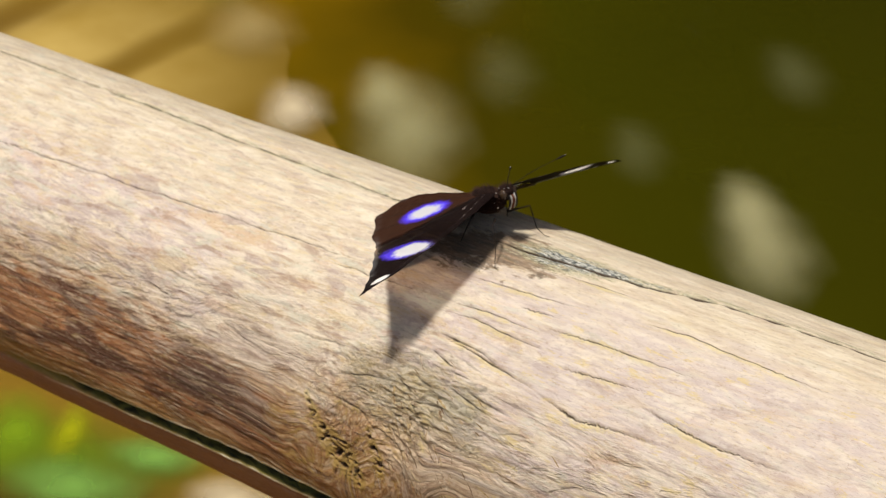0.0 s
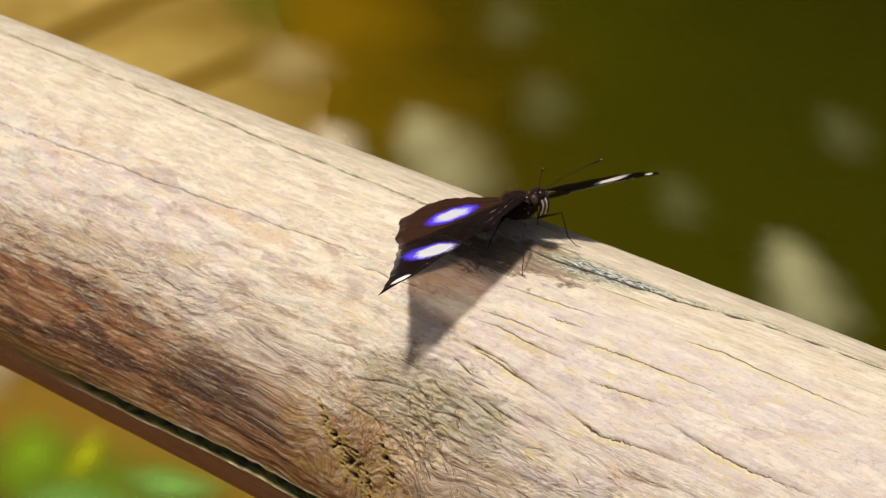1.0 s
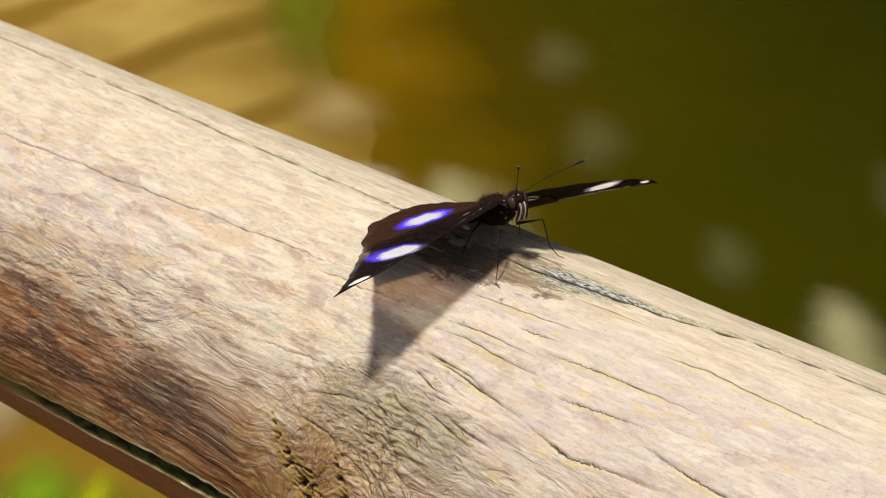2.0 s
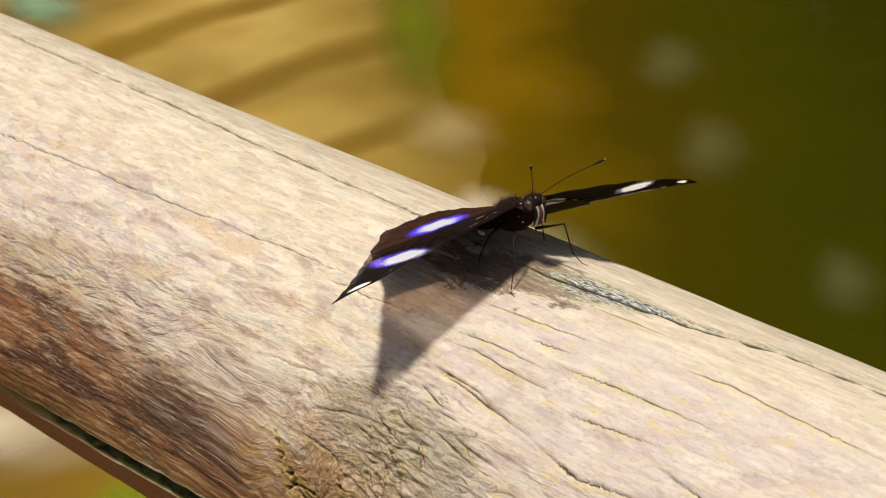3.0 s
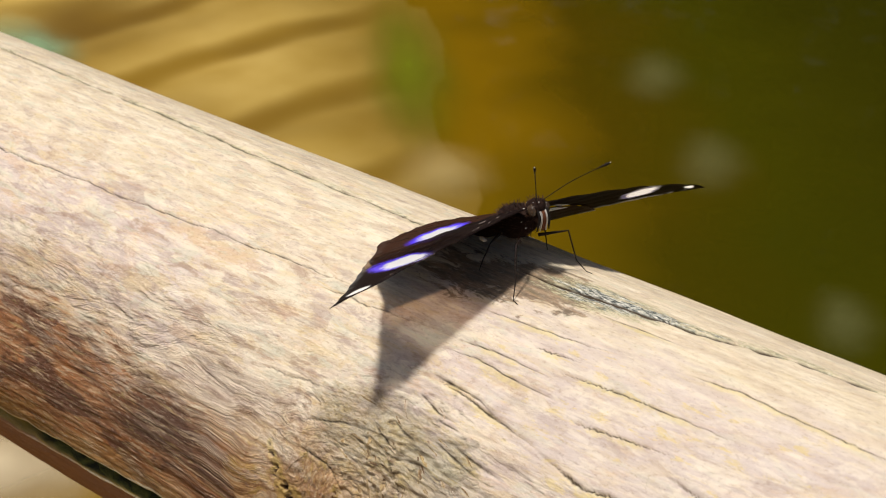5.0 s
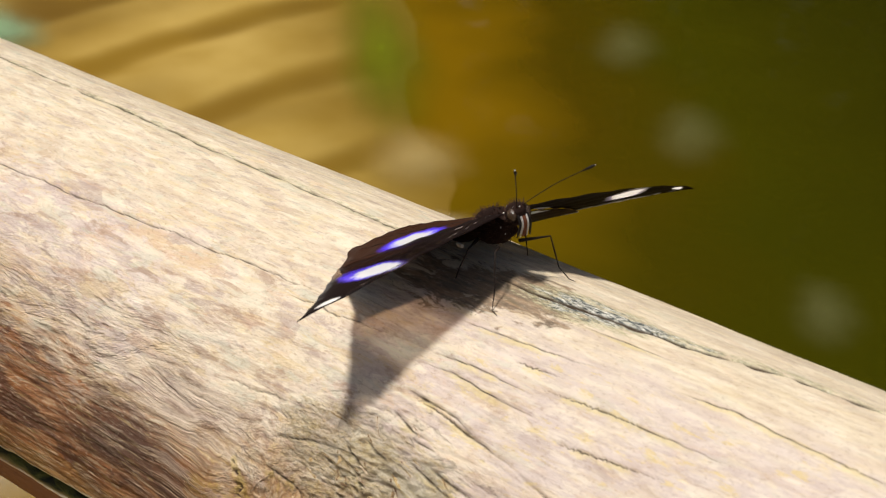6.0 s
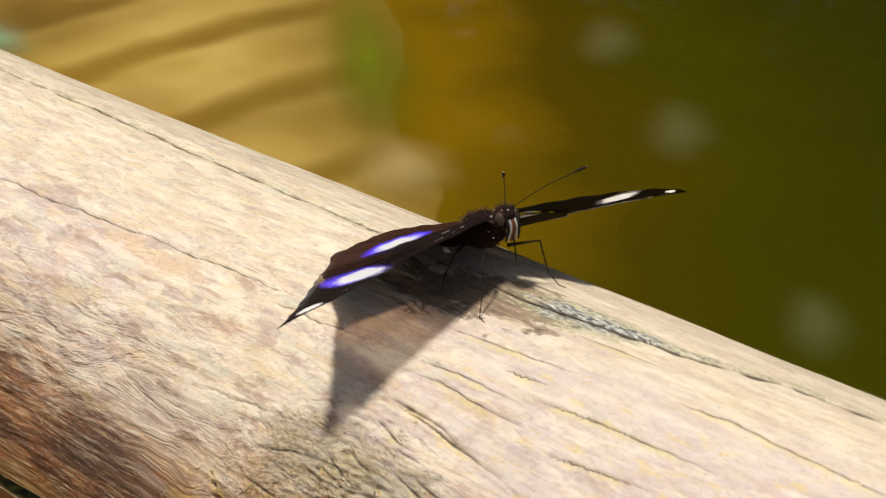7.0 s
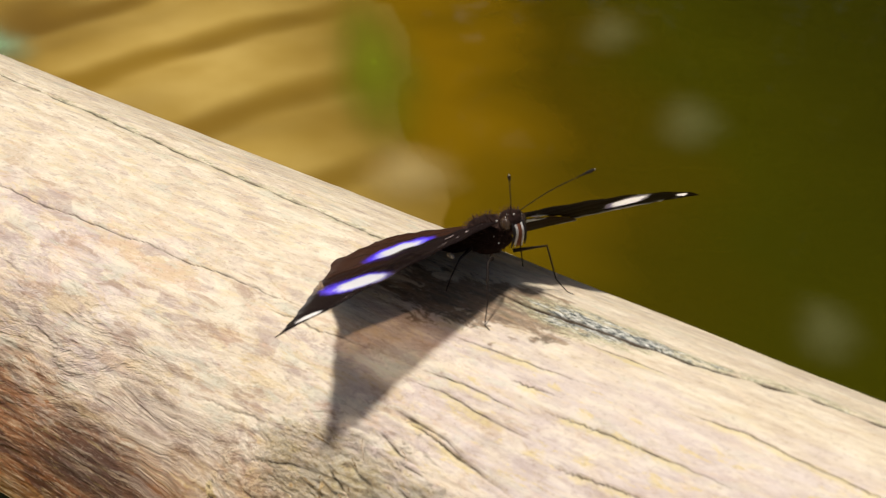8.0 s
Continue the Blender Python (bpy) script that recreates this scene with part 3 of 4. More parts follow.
CHECKS = [               # finer drying cracks towards the thick end
    ([(-3, 16.6), (4.9, 15.6), (13.6, 15.0), (26, 12.4)], 0.24, 0.5),
    ([(-2, 26.8), (6.7, 25.8), (14.3, 26), (20, 26)], 0.22, 0.45),
    ([(-2, 30), (5.4, 29.3), (14.1, 30.3), (25, 30.8)], 0.24, 0.5),
    ([(0, 37.6), (6.9, 38.6), (13, 40.1), (18.9, 41.4), (25, 42.6)], 0.34, 0.6),
    ([(12, 20.6), (16, 19.9), (21, 19.2)], 0.26, 0.4),
    ([(18, 24.1), (30.1, 22.5), (39.2, 22.3), (55, 22)], 0.26, 0.5),
    ([(25, 43.2), (35.1, 46.1), (42.4, 44.7), (53, 44.2)], 0.36, 0.6),
    ([(26, 33.8), (35.4, 32.5), (47, 31)], 0.26, 0.5),
    ([(46, 35.8), (56.4, 38), (64, 38.9), (80, 38.2)], 0.34, 0.55),
    ([(14, 2.8), (22.7, 2), (34, 1.9)], 0.2, 0.35),
    ([(36, 10.1), (46.6, 8.9), (62, 10.3), (80, 11.4)], 0.24, 0.4),
]
FOLDS = [                # short curved tears where the fibres bend round the knot
    ([(-1, 37.2), (5, 37.4), (10.3, 38.2), (15.5, 40.2)], 0.36, 0.6),
    ([(-1, 42.2), (4.5, 44.7), (8.8, 45.1)], 0.34, 0.6),
    ([(5, 46.2), (10.8, 46.8)], 0.32, 0.5),
    ([(10, 50), (16.6, 51.2), (21.5, 52.4)], 0.4, 0.7),
    ([(6, 50.8), (12.7, 52.5), (18.4, 54.6)], 0.36, 0.6),
    ([(-3, 50.4), (4, 53.5)], 0.32, 0.6),
    ([(-5.6, 53.2), (0.4, 57.1)], 0.32, 0.6),
    ([(-19, 59.2), (-12, 56.2), (-4, 54.8)], 0.28, 0.5),
    ([(-19.5, 65.4), (-11.3, 66.2), (-7.7, 69.2), (-4.6, 72.4)], 0.26, 0.5),
    ([(-1, 57.8), (3.2, 62.9)], 0.3, 0.5),
    ([(2, 61), (6.2, 69), (9, 75)], 0.3, 0.5),
]
ROTTEN = [               # lines of eaten-out wood on the knot: length, girth, half width in mm
    [(-25.0, 47.4, 0.6), (-21.2, 52.0, 1.2), (-18.0, 54.8, 2.6), (-14.0, 58.0, 3.4), (-10.0, 61.5, 2.2)],
    [(-8.2, 49.5, 0.5), (-6.0, 53.0, 1.3), (-4.0, 57.0, 1.4)]]


def splinters(owner, xs, an, r):
    """Loose fibres that lie round the knot and along the frayed wood beyond it."""
    rng = random.Random(12)
    girth = an * math.pi / 180 * 40

    def place(u, v, lift):
        i, j = int(np.searchsorted(girth[:541], v)), int(np.searchsorted(xs, u))
        q = r[i, j] + lift
        return Vector((u, -q * math.sin(v / 40), q * math.cos(v / 40) - 40)) * 0.001 + Vector((0, 0, TOP))

    verts, faces = [], []
    for n in range(90):
        if n < 60:
            u, v = rng.gauss(2, 8.5), rng.gauss(42, 5.0)
            long = rng.uniform(1.6, 4.6)
        else:
            u, v = rng.gauss(6, 9), rng.gauss(54, 4.5)
            long = rng.uniform(3, 8)
        du, dv = u - KNOT[0], v - KNOT[1]
        turn = math.atan2(du, -dv) if du > -10 else 0.0
        stray = max(0.0, min(1.0, (du - 12) / 22))
        turn = turn * (1 - stray) + 0.30 * stray + rng.gauss(0, 0.28)
        bend = rng.gauss(0.03, 0.04)
        wide, high = rng.uniform(0.10, 0.30), rng.uniform(0.05, 0.24)
        base = len(verts)
        for i in range(6):
            f = i / 5
            fat = math.sin(math.pi * min(0.97, max(0.05, f))) ** 0.6
            cu, cv = math.cos(turn), math.sin(turn)
            verts += [place(u - cv * wide * fat, v + cu * wide * fat, -0.12), place(u, v, high * fat * (0.4 + 0.9 * f)), place(u + cv * wide * fat, v - cu * wide * fat, -0.12)]
            u, v, turn = u + cu * long / 5, v + cv * long / 5, turn + bend
        for i in range(5):
            a = base + 3 * i
            faces += [(a, a + 1, a + 4, a + 3), (a + 1, a + 2, a + 5, a + 4)]
    ob = mesh_object("splinter", verts, faces, SPLINTER, owner, "loose pale and ochre wood fibres")
    ob["kind"] = "stuff"


def log():
    xs = np.concatenate([np.linspace(-900, -170, 60, endpoint=False), np.arange(-170, -42, 0.7), np.arange(-42, 62, 0.35), np.arange(62, 112, 0.7), np.linspace(113, 700, 50)])
    an = np.concatenate([np.arange(-62, 122, 0.34), np.linspace(122, 298, 60, endpoint=False)])
    U, A = np.meshgrid(xs, an)
    V = A * math.pi / 180 * 40
    du, dv = U - KNOT[0], V - KNOT[1]
    far = np.hypot(du / 1.15, dv)
    core = 12.0
    # fibres part before the knot and close in arcs beyond it
    safe = far ** 2 + 80
    ring = np.clip((core + 10 - far) / 11, 0, 1)
    ring = ring * ring * (3 - 2 * ring) * np.clip((du + 5) / 18, 0, 1)
    round_v = (KNOT[1] + dv * (1 - 58 / safe)) * (1 - ring) + (KNOT[1] - (far - core) * 1.2) * ring
    round_u = (U + du * 49 / safe) * (1 - ring) + (KNOT[0] + core * 1.3 * np.arctan2(du, -dv)) * ring
    near_x, near_y = np.abs(du) < 60, np.abs(dv) < 45
    warp = np.zeros(U.shape)
    sel = near_x & near_y
    warp[sel] = [noise.noise(Vector((x * 0.11, y * 0.11, 4))) + 0.3 * noise.noise(Vector((x * 0.35, y * 0.35, 7))) for x, y in zip(U[sel], V[sel])]
    warp *= np.exp(-(far / 24) ** 2)
    psi = round_v + warp * 2.4
    phi = (round_u - KNOT[0]) * (1 + 1.8 * np.exp(-(far / 17) ** 2)) + warp * 3
    r = 40.0 - 0.5 * np.clip((-U - 40) / 80, 0, 1) * np.clip((20 - A) / 40, 0, 1)
    r += 2.4 * np.exp(-((du / 26) ** 2 + (dv / 20) ** 2)) - 1.6 * np.exp(-(far / 7) ** 2)
    flat_u, flat_v, flat_p, flat_q = U.ravel(), V.ravel(), psi.ravel(), phi.ravel()
    rel = np.array([0.5 * noise.noise(Vector((u * 0.012, v * 0.05, 1))) + 0.26 * noise.noise(Vector((q * 0.03, p * 0.22, 5)))
                    for u, v, p, q in zip(flat_u, flat_v, flat_p, flat_q)]).reshape(U.shape)
    ridge = np.array([noise.noise(Vector((q * 0.10, p * 0.9, 8))) + 0.6 * noise.noise(Vector((q * 0.22, p * 2.0, 3))) for p, q in zip(flat_p, flat_q)]).reshape(U.shape)
    lump = np.zeros(U.shape)
    lump[sel] = [noise.noise(Vector((x * 0.5, y * 0.9, 6))) + 0.7 * noise.noise(Vector((x * 1.1, y * 1.9, 1))) for x, y in zip(phi[sel], psi[sel])]
    crumble = 0.30 * np.exp(-(((U - 2) / 13) ** 2 + ((V - 40) / 13) ** 2))
    r += 0.60 * lump * np.exp(-(((U - 0) / 14) ** 2 + ((V - 42) / 13) ** 2))
    r += rel + ridge * (0.07 + 0.12 * np.exp(-((far - 14) / 8) ** 2) * np.clip((du + 8) / 14, 0.25, 1) + crumble + 0.05 * np.clip((V - 25) / 25, 0, 1))
    crack = np.zeros(U.shape)
    halo = np.zeros(U.shape)
    wander = np.array([noise.noise(Vector((x * 0.11, 0, 0))) * 0.5 + noise.noise(Vector((x * 0.45, 5, 0))) * 0.22 for x in xs])
    drift = np.array([noise.noise(Vector((x * 0.13, 3, 0))) * 0.4 for x in xs])
    rip = np.array([noise.noise(Vector((x * 0.25, 9, 0))) for x in xs])
    for n, (pts, width, depth) in enumerate(SPLITS + CHECKS + FOLDS):
        px, pa = zip(*pts)
        line = np.interp(xs, px, np.array(pa) * math.pi / 180 * 40) + np.roll(wander if n < 6 else drift, n * 37)
        taper = min(1.0, (px[-1] - px[0]) / 30)
        ends = np.clip((xs - px[0]) / (8 * taper), 0, 1) * np.clip((px[-1] - xs) / (14 * taper), 0, 1)
        wide = width * (0.75 + 0.7 * np.roll(rip, n * 53))
        c = np.exp(-((V - line) / np.maximum(wide * (0.8 if n > 5 else 1), 0.17)) ** 2) * np.sqrt(ends) * ((1.4, 0.6, 0.65, 0.3, 0.7, 0.6)[n] if n < 6 else 0.8)
        crack = np.maximum(crack, c)
        halo = np.maximum(halo, (0.9 if n < 17 else 0.7) * np.exp(-((V - line - 0.5) / 1.1) ** 2) * ends * (n > 5))
        r -= depth * c
    rot = np.zeros(U.shape)
    holes = np.zeros(U.shape)
    holes[sel] = [noise.noise(Vector((x * 0.55, y * 0.8, 3))) + 0.6 * noise.noise(Vector((x * 1.3, y * 1.7, 9))) for x, y in zip(U[sel], V[sel])]
    for line in ROTTEN:
        for (x0, y0, w0), (x1, y1, w1) in zip(line, line[1:]):
            q = np.clip(((U - x0) * (x1 - x0) + (V - y0) * (y1 - y0)) / ((x1 - x0) ** 2 + (y1 - y0) ** 2), 0, 1)
            d = np.hypot(U - x0 - q * (x1 - x0), V - y0 - q * (y1 - y0)) / (w0 + q * (w1 - w0)) / 1.2
            rot = np.maximum(rot, np.exp(-d ** 2))
    eaten = np.clip((rot * (0.50 + holes) - 0.52) * 5, 0, 1)
    r -= 1.5 * eaten - 0.5 * rot * holes
    crack = np.maximum(crack, eaten * 0.85)
    halo = np.maximum(halo, np.clip(rot * 1.5, 0, 1.0) * (1 - eaten))
    # the long mossy split low on the side, with pale lips
    line = np.interp(xs, [-190, -110, -80, -46, -21, 0, 40], np.array([109, 107.2, 105.7, 103.6, 103.2, 103.5, 106]) * math.pi / 180 * 40) + wander
    ends = np.clip((xs + 130) / 50, 0.15, 1) * np.clip((20 - xs) / 25, 0, 1)
    moss = np.exp(-np.abs((V - line) / (1.35 + 0.4 * rip)) ** 3) * ends
    lip = (0.8 * np.exp(-((V - line - 2.35) / 0.4) ** 2) + np.exp(-((V - line + 2.0 + 0.6 * rip) / 0.6) ** 2)) * ends
    r -= 2.2 * moss - 0.3 * np.exp(-((V - line - 2.2) / 0.8) ** 2) * ends
    split = np.interp(xs, [-6, 6, 13, 29, 47, 74, 110], np.array([-1, -2, -2.5, -5.3, -10.5, -11.5, -13]) * math.pi / 180 * 40)
    bleach = np.exp(-((V - split + 0.6) / 4.4) ** 2 - ((U - 12) / 13) ** 2) * 1.15 + 0.56 * np.exp(-((V - split + 0.9) / 1.8) ** 2) * np.clip((xs - 5) / 15, 0, 1) * np.clip((120 - xs) / 40, 0, 1)
    bleach += 0.55 * np.exp(-((V - np.interp(xs, [-170, -140, -82, -32, -10], np.array([-10.4, -9.6, -5.7, -3.8, -3]) * math.pi / 180 * 40)) / 1.7) ** 2) * np.clip((-15 - xs) / 15, 0, 1)
    r += 0.12 * bleach * np.clip(ridge, -0.6, 0.6)
    th = A * math.pi / 180
    co = np.stack([U, -r * np.sin(th), r * np.cos(th) - 40], -1) * 0.001
    co[..., 2] += TOP
    n_a, n_u = U.shape
    verts = co.reshape(-1, 3)
    faces = [(i * n_u + j, ((i + 1) % n_a) * n_u + j, ((i + 1) % n_a) * n_u + j + 1, i * n_u + j + 1) for i in range(n_a) for j in range(n_u - 1)]
    faces += [[i * n_u for i in range(n_a)][::-1], [i * n_u + n_u - 1 for i in range(n_a)]]
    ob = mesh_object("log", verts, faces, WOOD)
    me = ob.data
    for name, data in (("grain", np.stack([phi, psi, far], -1)), ("girth", np.stack([U, V, far], -1))):
        me.attributes.new(name, "FLOAT_VECTOR", "POINT").data.foreach_set("vector", data.astype(np.float32).ravel())
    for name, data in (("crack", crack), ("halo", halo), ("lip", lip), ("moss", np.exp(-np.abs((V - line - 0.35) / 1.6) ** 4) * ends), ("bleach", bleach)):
        me.attributes.new(name, "FLOAT", "POINT").data.foreach_set("value", data.astype(np.float32).ravel())
    tagged(ob, "weathered barkless wooden pole with cracks and a knot", "log")
    splinters(ob, xs, an, r)


log()


def post(x):
    """A short pile that carries the log."""
    bm = bmesh.new()
    hs = [-0.36, -0.2, -0.05, 0.05, 0.12, 0.195, 0.202]
    tube_into(bm, [(x + 0.002 * math.sin(h * 30), 0, h) for h in hs], [0.052, 0.052, 0.051, 0.050, 0.050, 0.049, 0.044], 20)
    for v in bm.verts:
        v.co.x += 0.002 * noise.noise(v.co * 40)
        v.co.y += 0.002 * noise.noise(v.co * 40 + Vector((9, 0, 0)))
    tagged(part("post", bm, POST), "short grey wooden pile carrying the weathered pole", "post", "piles under the pole")


post(-0.78)
post(0.58)


# ---- the shore ----
LAYERS = iter(range(99))


def film(x, y, length, width, turn, mat, name, label, category, group):
    """A thin patch that lies on the sand or floats on the water, long side at turn degrees from +x."""
    bm = bmesh.new()
    bmesh.ops.create_grid(bm, x_segments=24, y_segments=16, size=0.024)
    lift = 0.0004 * next(LAYERS)
    m = pose(x, y, 0, 0, 0, turn) @ Matrix.Diagonal((length / 0.048, width / 0.048, 1, 1))
    for v in bm.verts:
        p = (m @ v.co).to_2d()
        q = p - SHORE_A
        v.co.z = max(0.0, ground_height(p, q.dot(ALONG), q.dot(INLAND))) + 0.003 + lift * 0.5
    ob = part(name, bm, mat)
    ob.matrix_world = m
    return tagged(ob, label, category, group)


def algae(x, y, length, width, turn, mat, tone):
    film(x, y, length, width, turn, mat, "algae_patch", tone + " algae growing over the wet sand", "algae", "algae on the shore")


def sand_and_glint(x, y, length, width, turn, mat=None):
    film(x, y, length, width, turn, mat or SAND_AND_GLINT, "sand_glint_patch", "cream-coloured patch: dry sand inland, painted reflection at the waterline", "sand", "dry sand")


# a bright sky reflection, painted as a pale film on the pond
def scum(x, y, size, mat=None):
    return film(x, y, 0.125 * size, 0.062 * size, 126, mat or GLINT_FILM, "glint_patch", "thin pale film painted as a sky reflection on the pond", "scum", "scum on the water")


algae(-0.300, 0.134, 0.170, 0.100, 25, MEADOW_ALGAE, "mid-green")
algae(-0.330, 0.135, 0.085, 0.055, 130, ALGAE, "green")
algae(-0.312, 0.148, 0.060, 0.028, 120, YELLOW_ALGAE, "yellow-green")
algae(-0.272, 0.155, 0.060, 0.040, 20, PALE_ALGAE, "pale green")
algae(-0.285, 0.122, 0.085, 0.055, 20, PALE_ALGAE, "pale green")
algae(-0.618, 0.572, 0.360, 0.085, 138, STREAK_ALGAE, "olive green")
algae(-0.800, 0.434, 0.150, 0.075, 165, TEAL_ALGAE, "grey-green")
sand_and_glint(-0.418, 0.140, 0.150, 0.105, 20)
sand_and_glint(-0.228, 0.150, 0.060, 0.045, 10)
# these two at the waterline paint a bright water reflection, not sand
sand_and_glint(-0.492, 0.472, 0.120, 0.080, 130, SHORE_GLINT)
sand_and_glint(-0.412, 0.412, 0.095, 0.055, 126)
scum(-0.245, 0.475, 0.8, THIN_GLINT)
scum(-0.218, 0.590, 0.9, THIN_GLINT)
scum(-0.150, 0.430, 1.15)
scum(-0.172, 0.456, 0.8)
DRIFT = [                # painted reflections that slide over the water: patch, then seconds and place
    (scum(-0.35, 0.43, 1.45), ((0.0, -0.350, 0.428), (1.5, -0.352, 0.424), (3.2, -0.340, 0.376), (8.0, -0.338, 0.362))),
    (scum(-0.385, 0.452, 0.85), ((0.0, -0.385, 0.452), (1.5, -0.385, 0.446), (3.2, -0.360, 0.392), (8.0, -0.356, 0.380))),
    (scum(-0.37, 0.53, 1.0, THIN_GLINT), ((0.0, -0.345, 0.505), (4.0, -0.388, 0.562), (8.0, -0.430, 0.620))),
    (scum(-0.45, 0.61, 1.0, THIN_GLINT), ((0.0, -0.415, 0.575), (4.0, -0.482, 0.638), (8.0, -0.550, 0.700))),
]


# ---- trees added out of view round the pond, blocking the sky mirrored in the water ----
def tree():
    rng = random.Random(5)
    root = tagged(new("tree"), "tall leafy green tree, unseen, added to block the sky's reflection", "tree", "trees round the pond")
    bm = bmesh.new()
    tube_into(bm, curve_points([(0, 0, -0.1), (0.05, 0, 1.2), (-0.05, 0.1, 2.4), (0.1, 0, 3.6)], 12), list(np.linspace(0.16, 0.05, 12)), 12)
    part("trunk", bm, BARK, root)
    tips = []
    for i in range(13):
        a, z = i * 2.4, 0.7 + i * 0.24
        end = Vector((1.25 * math.cos(a), 1.25 * math.sin(a), z + rng.uniform(0.2, 0.9)))
        bm = bmesh.new()
        tube_into(bm, curve_points([(0, 0, z), end * 0.5 + Vector((0, 0, z * 0.5)), end], 7), list(np.linspace(0.05, 0.012, 7)), 7)
        part("limb", bm, BARK, root)
        tips += [end, end * 0.6 + Vector((0, 0, z * 0.4))]
    verts, faces = [], []
    for _ in range(5200):
        c = rng.choice(tips) + Vector((rng.gauss(0, 0.30), rng.gauss(0, 0.30), rng.gauss(0, 0.26)))
        m = Euler((rng.uniform(-1, 1), rng.uniform(-1, 1), rng.uniform(0, 6.3))).to_matrix()
        n, l = len(verts), rng.uniform(0.12, 0.20)
        verts += [c + m @ Vector(q) * l for q in ((-0.5, 0, 0), (0, -0.24, 0.06), (0, 0.24, 0.06), (0.6, 0, -0.05))]
        faces += [(n, n + 1, n + 2), (n + 1, n + 3, n + 2)]
    mesh_object("crown", verts, faces, CROWN, root, smooth=False)["kind"] = "stuff"
    return root


first = tree()
SPOTS = [(-1.2, 2.9, 0), (-2.6, 2.2, 50), (-3.6, 0.9, 120), (0.6, 3.4, 200), (-1.9, 4.2, 20), (-0.2, 4.9, 150), (-4.3, 2.9, 210), (-3.2, 4.6, 90)]
for n, (x, y, turn) in enumerate(SPOTS):
    p = Vector((x, y)) - SHORE_A
    m = pose(x, y, max(-0.02, ground_height(Vector((x, y)), p.dot(ALONG), p.dot(INLAND))), 0, 0, turn)
    if n:
        copy_thing(first, m)
    else:
        first.matrix_world = m

# ---- the butterfly ----
ROOT = mm(-7.0, 3.2, 9.6)
YAW = -11.0
butterfly = tagged(new("butterfly"), "dark brown butterfly with white and violet-blue wing spots, wings spread", "butterfly")
butterfly.matrix_world = Matrix.Translation(ROOT) @ Matrix.Rotation(radians(YAW), 4, "Z")


def local(x, y, z):
    """World millimetres to the butterfly's own space."""
    return butterfly.matrix_world.inverted() @ mm(x, y, z)


COSTA = [(2.9, 1.2), (6.0, 9.8), (7.6, 19.0), (7.6, 26.8), (6.9, 33.4), (4.2, 40.6)]
FORE_OUTER = [(4.2, 40.6), (1.9, 36.6), (-1.9, 32.0), (-5.4, 28.3), (-8.6, 25.0)]
FORE_INNER = [(-8.6, 25.0), (-5.0, 19), (-2.6, 12), (-1.2, 5), (-0.8, 1.0)]
HIND_LEAD = [(-1.0, 1.0), (-1.0, 9), (-3.5, 18), (-8.0, 25.2)]
HIND_OUTER = [(-8.0, 25.2), (-12.6, 22.4), (-18.3, 16.9), (-22.8, 12.3), (-24.2, 9.0), (-22.5, 5.0), (-20.5, 2.0)]
HIND_INNER = [(-20.5, 2.0), (-14, 0.6), (-6, 0.4), (-1.0, 1.0)]


def outline(segments, scallops):
    pts = []
    for seg, wavy in zip(segments, scallops):
        line = curve_points([(f, r, 0) for f, r in seg], 40)
        for i, p in enumerate(line[:-1]):
            q = Vector(p)
            if wavy:
                d = (line[i + 1] - p).normalized()
                q += Vector((-d.y, d.x, 0)) * wavy * (abs(math.sin(i / 39 * math.pi * 5)) - 0.5)
            pts.append((q, bool(wavy)))
    return pts


def wing_height(f, r, side):
    fold = 0.08 * math.sin(math.atan2(r + 4, f + 30) * 46) * min(1, math.hypot(f, r) / 9)
    droop = -0.0040 * r * r + 0.025 * r if side > 0 else -0.0010 * r * r - 0.095 * r
    return 0.405 * f + droop + fold


FORE_VEINS = [[(0.2, 2), (4.2, 11), (6.2, 19), (6.4, 27), (5.9, 33)], [(-0.6, 2.5), (1.2, 9), (2.8, 15), (3.4, 18)]]
FORE_DULL = [[(-0.8, 3), (0.0, 10), (0.6, 16), (0.3, 19)], [(0.3, 19), (-1.6, 25), (-3.2, 30)], [(-0.2, 10), (-3.6, 20), (-6.4, 26)]]
HIND_DULL = [[(-1.5, 2), (-5, 12), (-9.5, 22)], [(-11.5, 16), (-15, 19)], [(-15, 11.6), (-20, 14)], [(-2.4, 1.4), (-14, 6), (-22, 9)]]


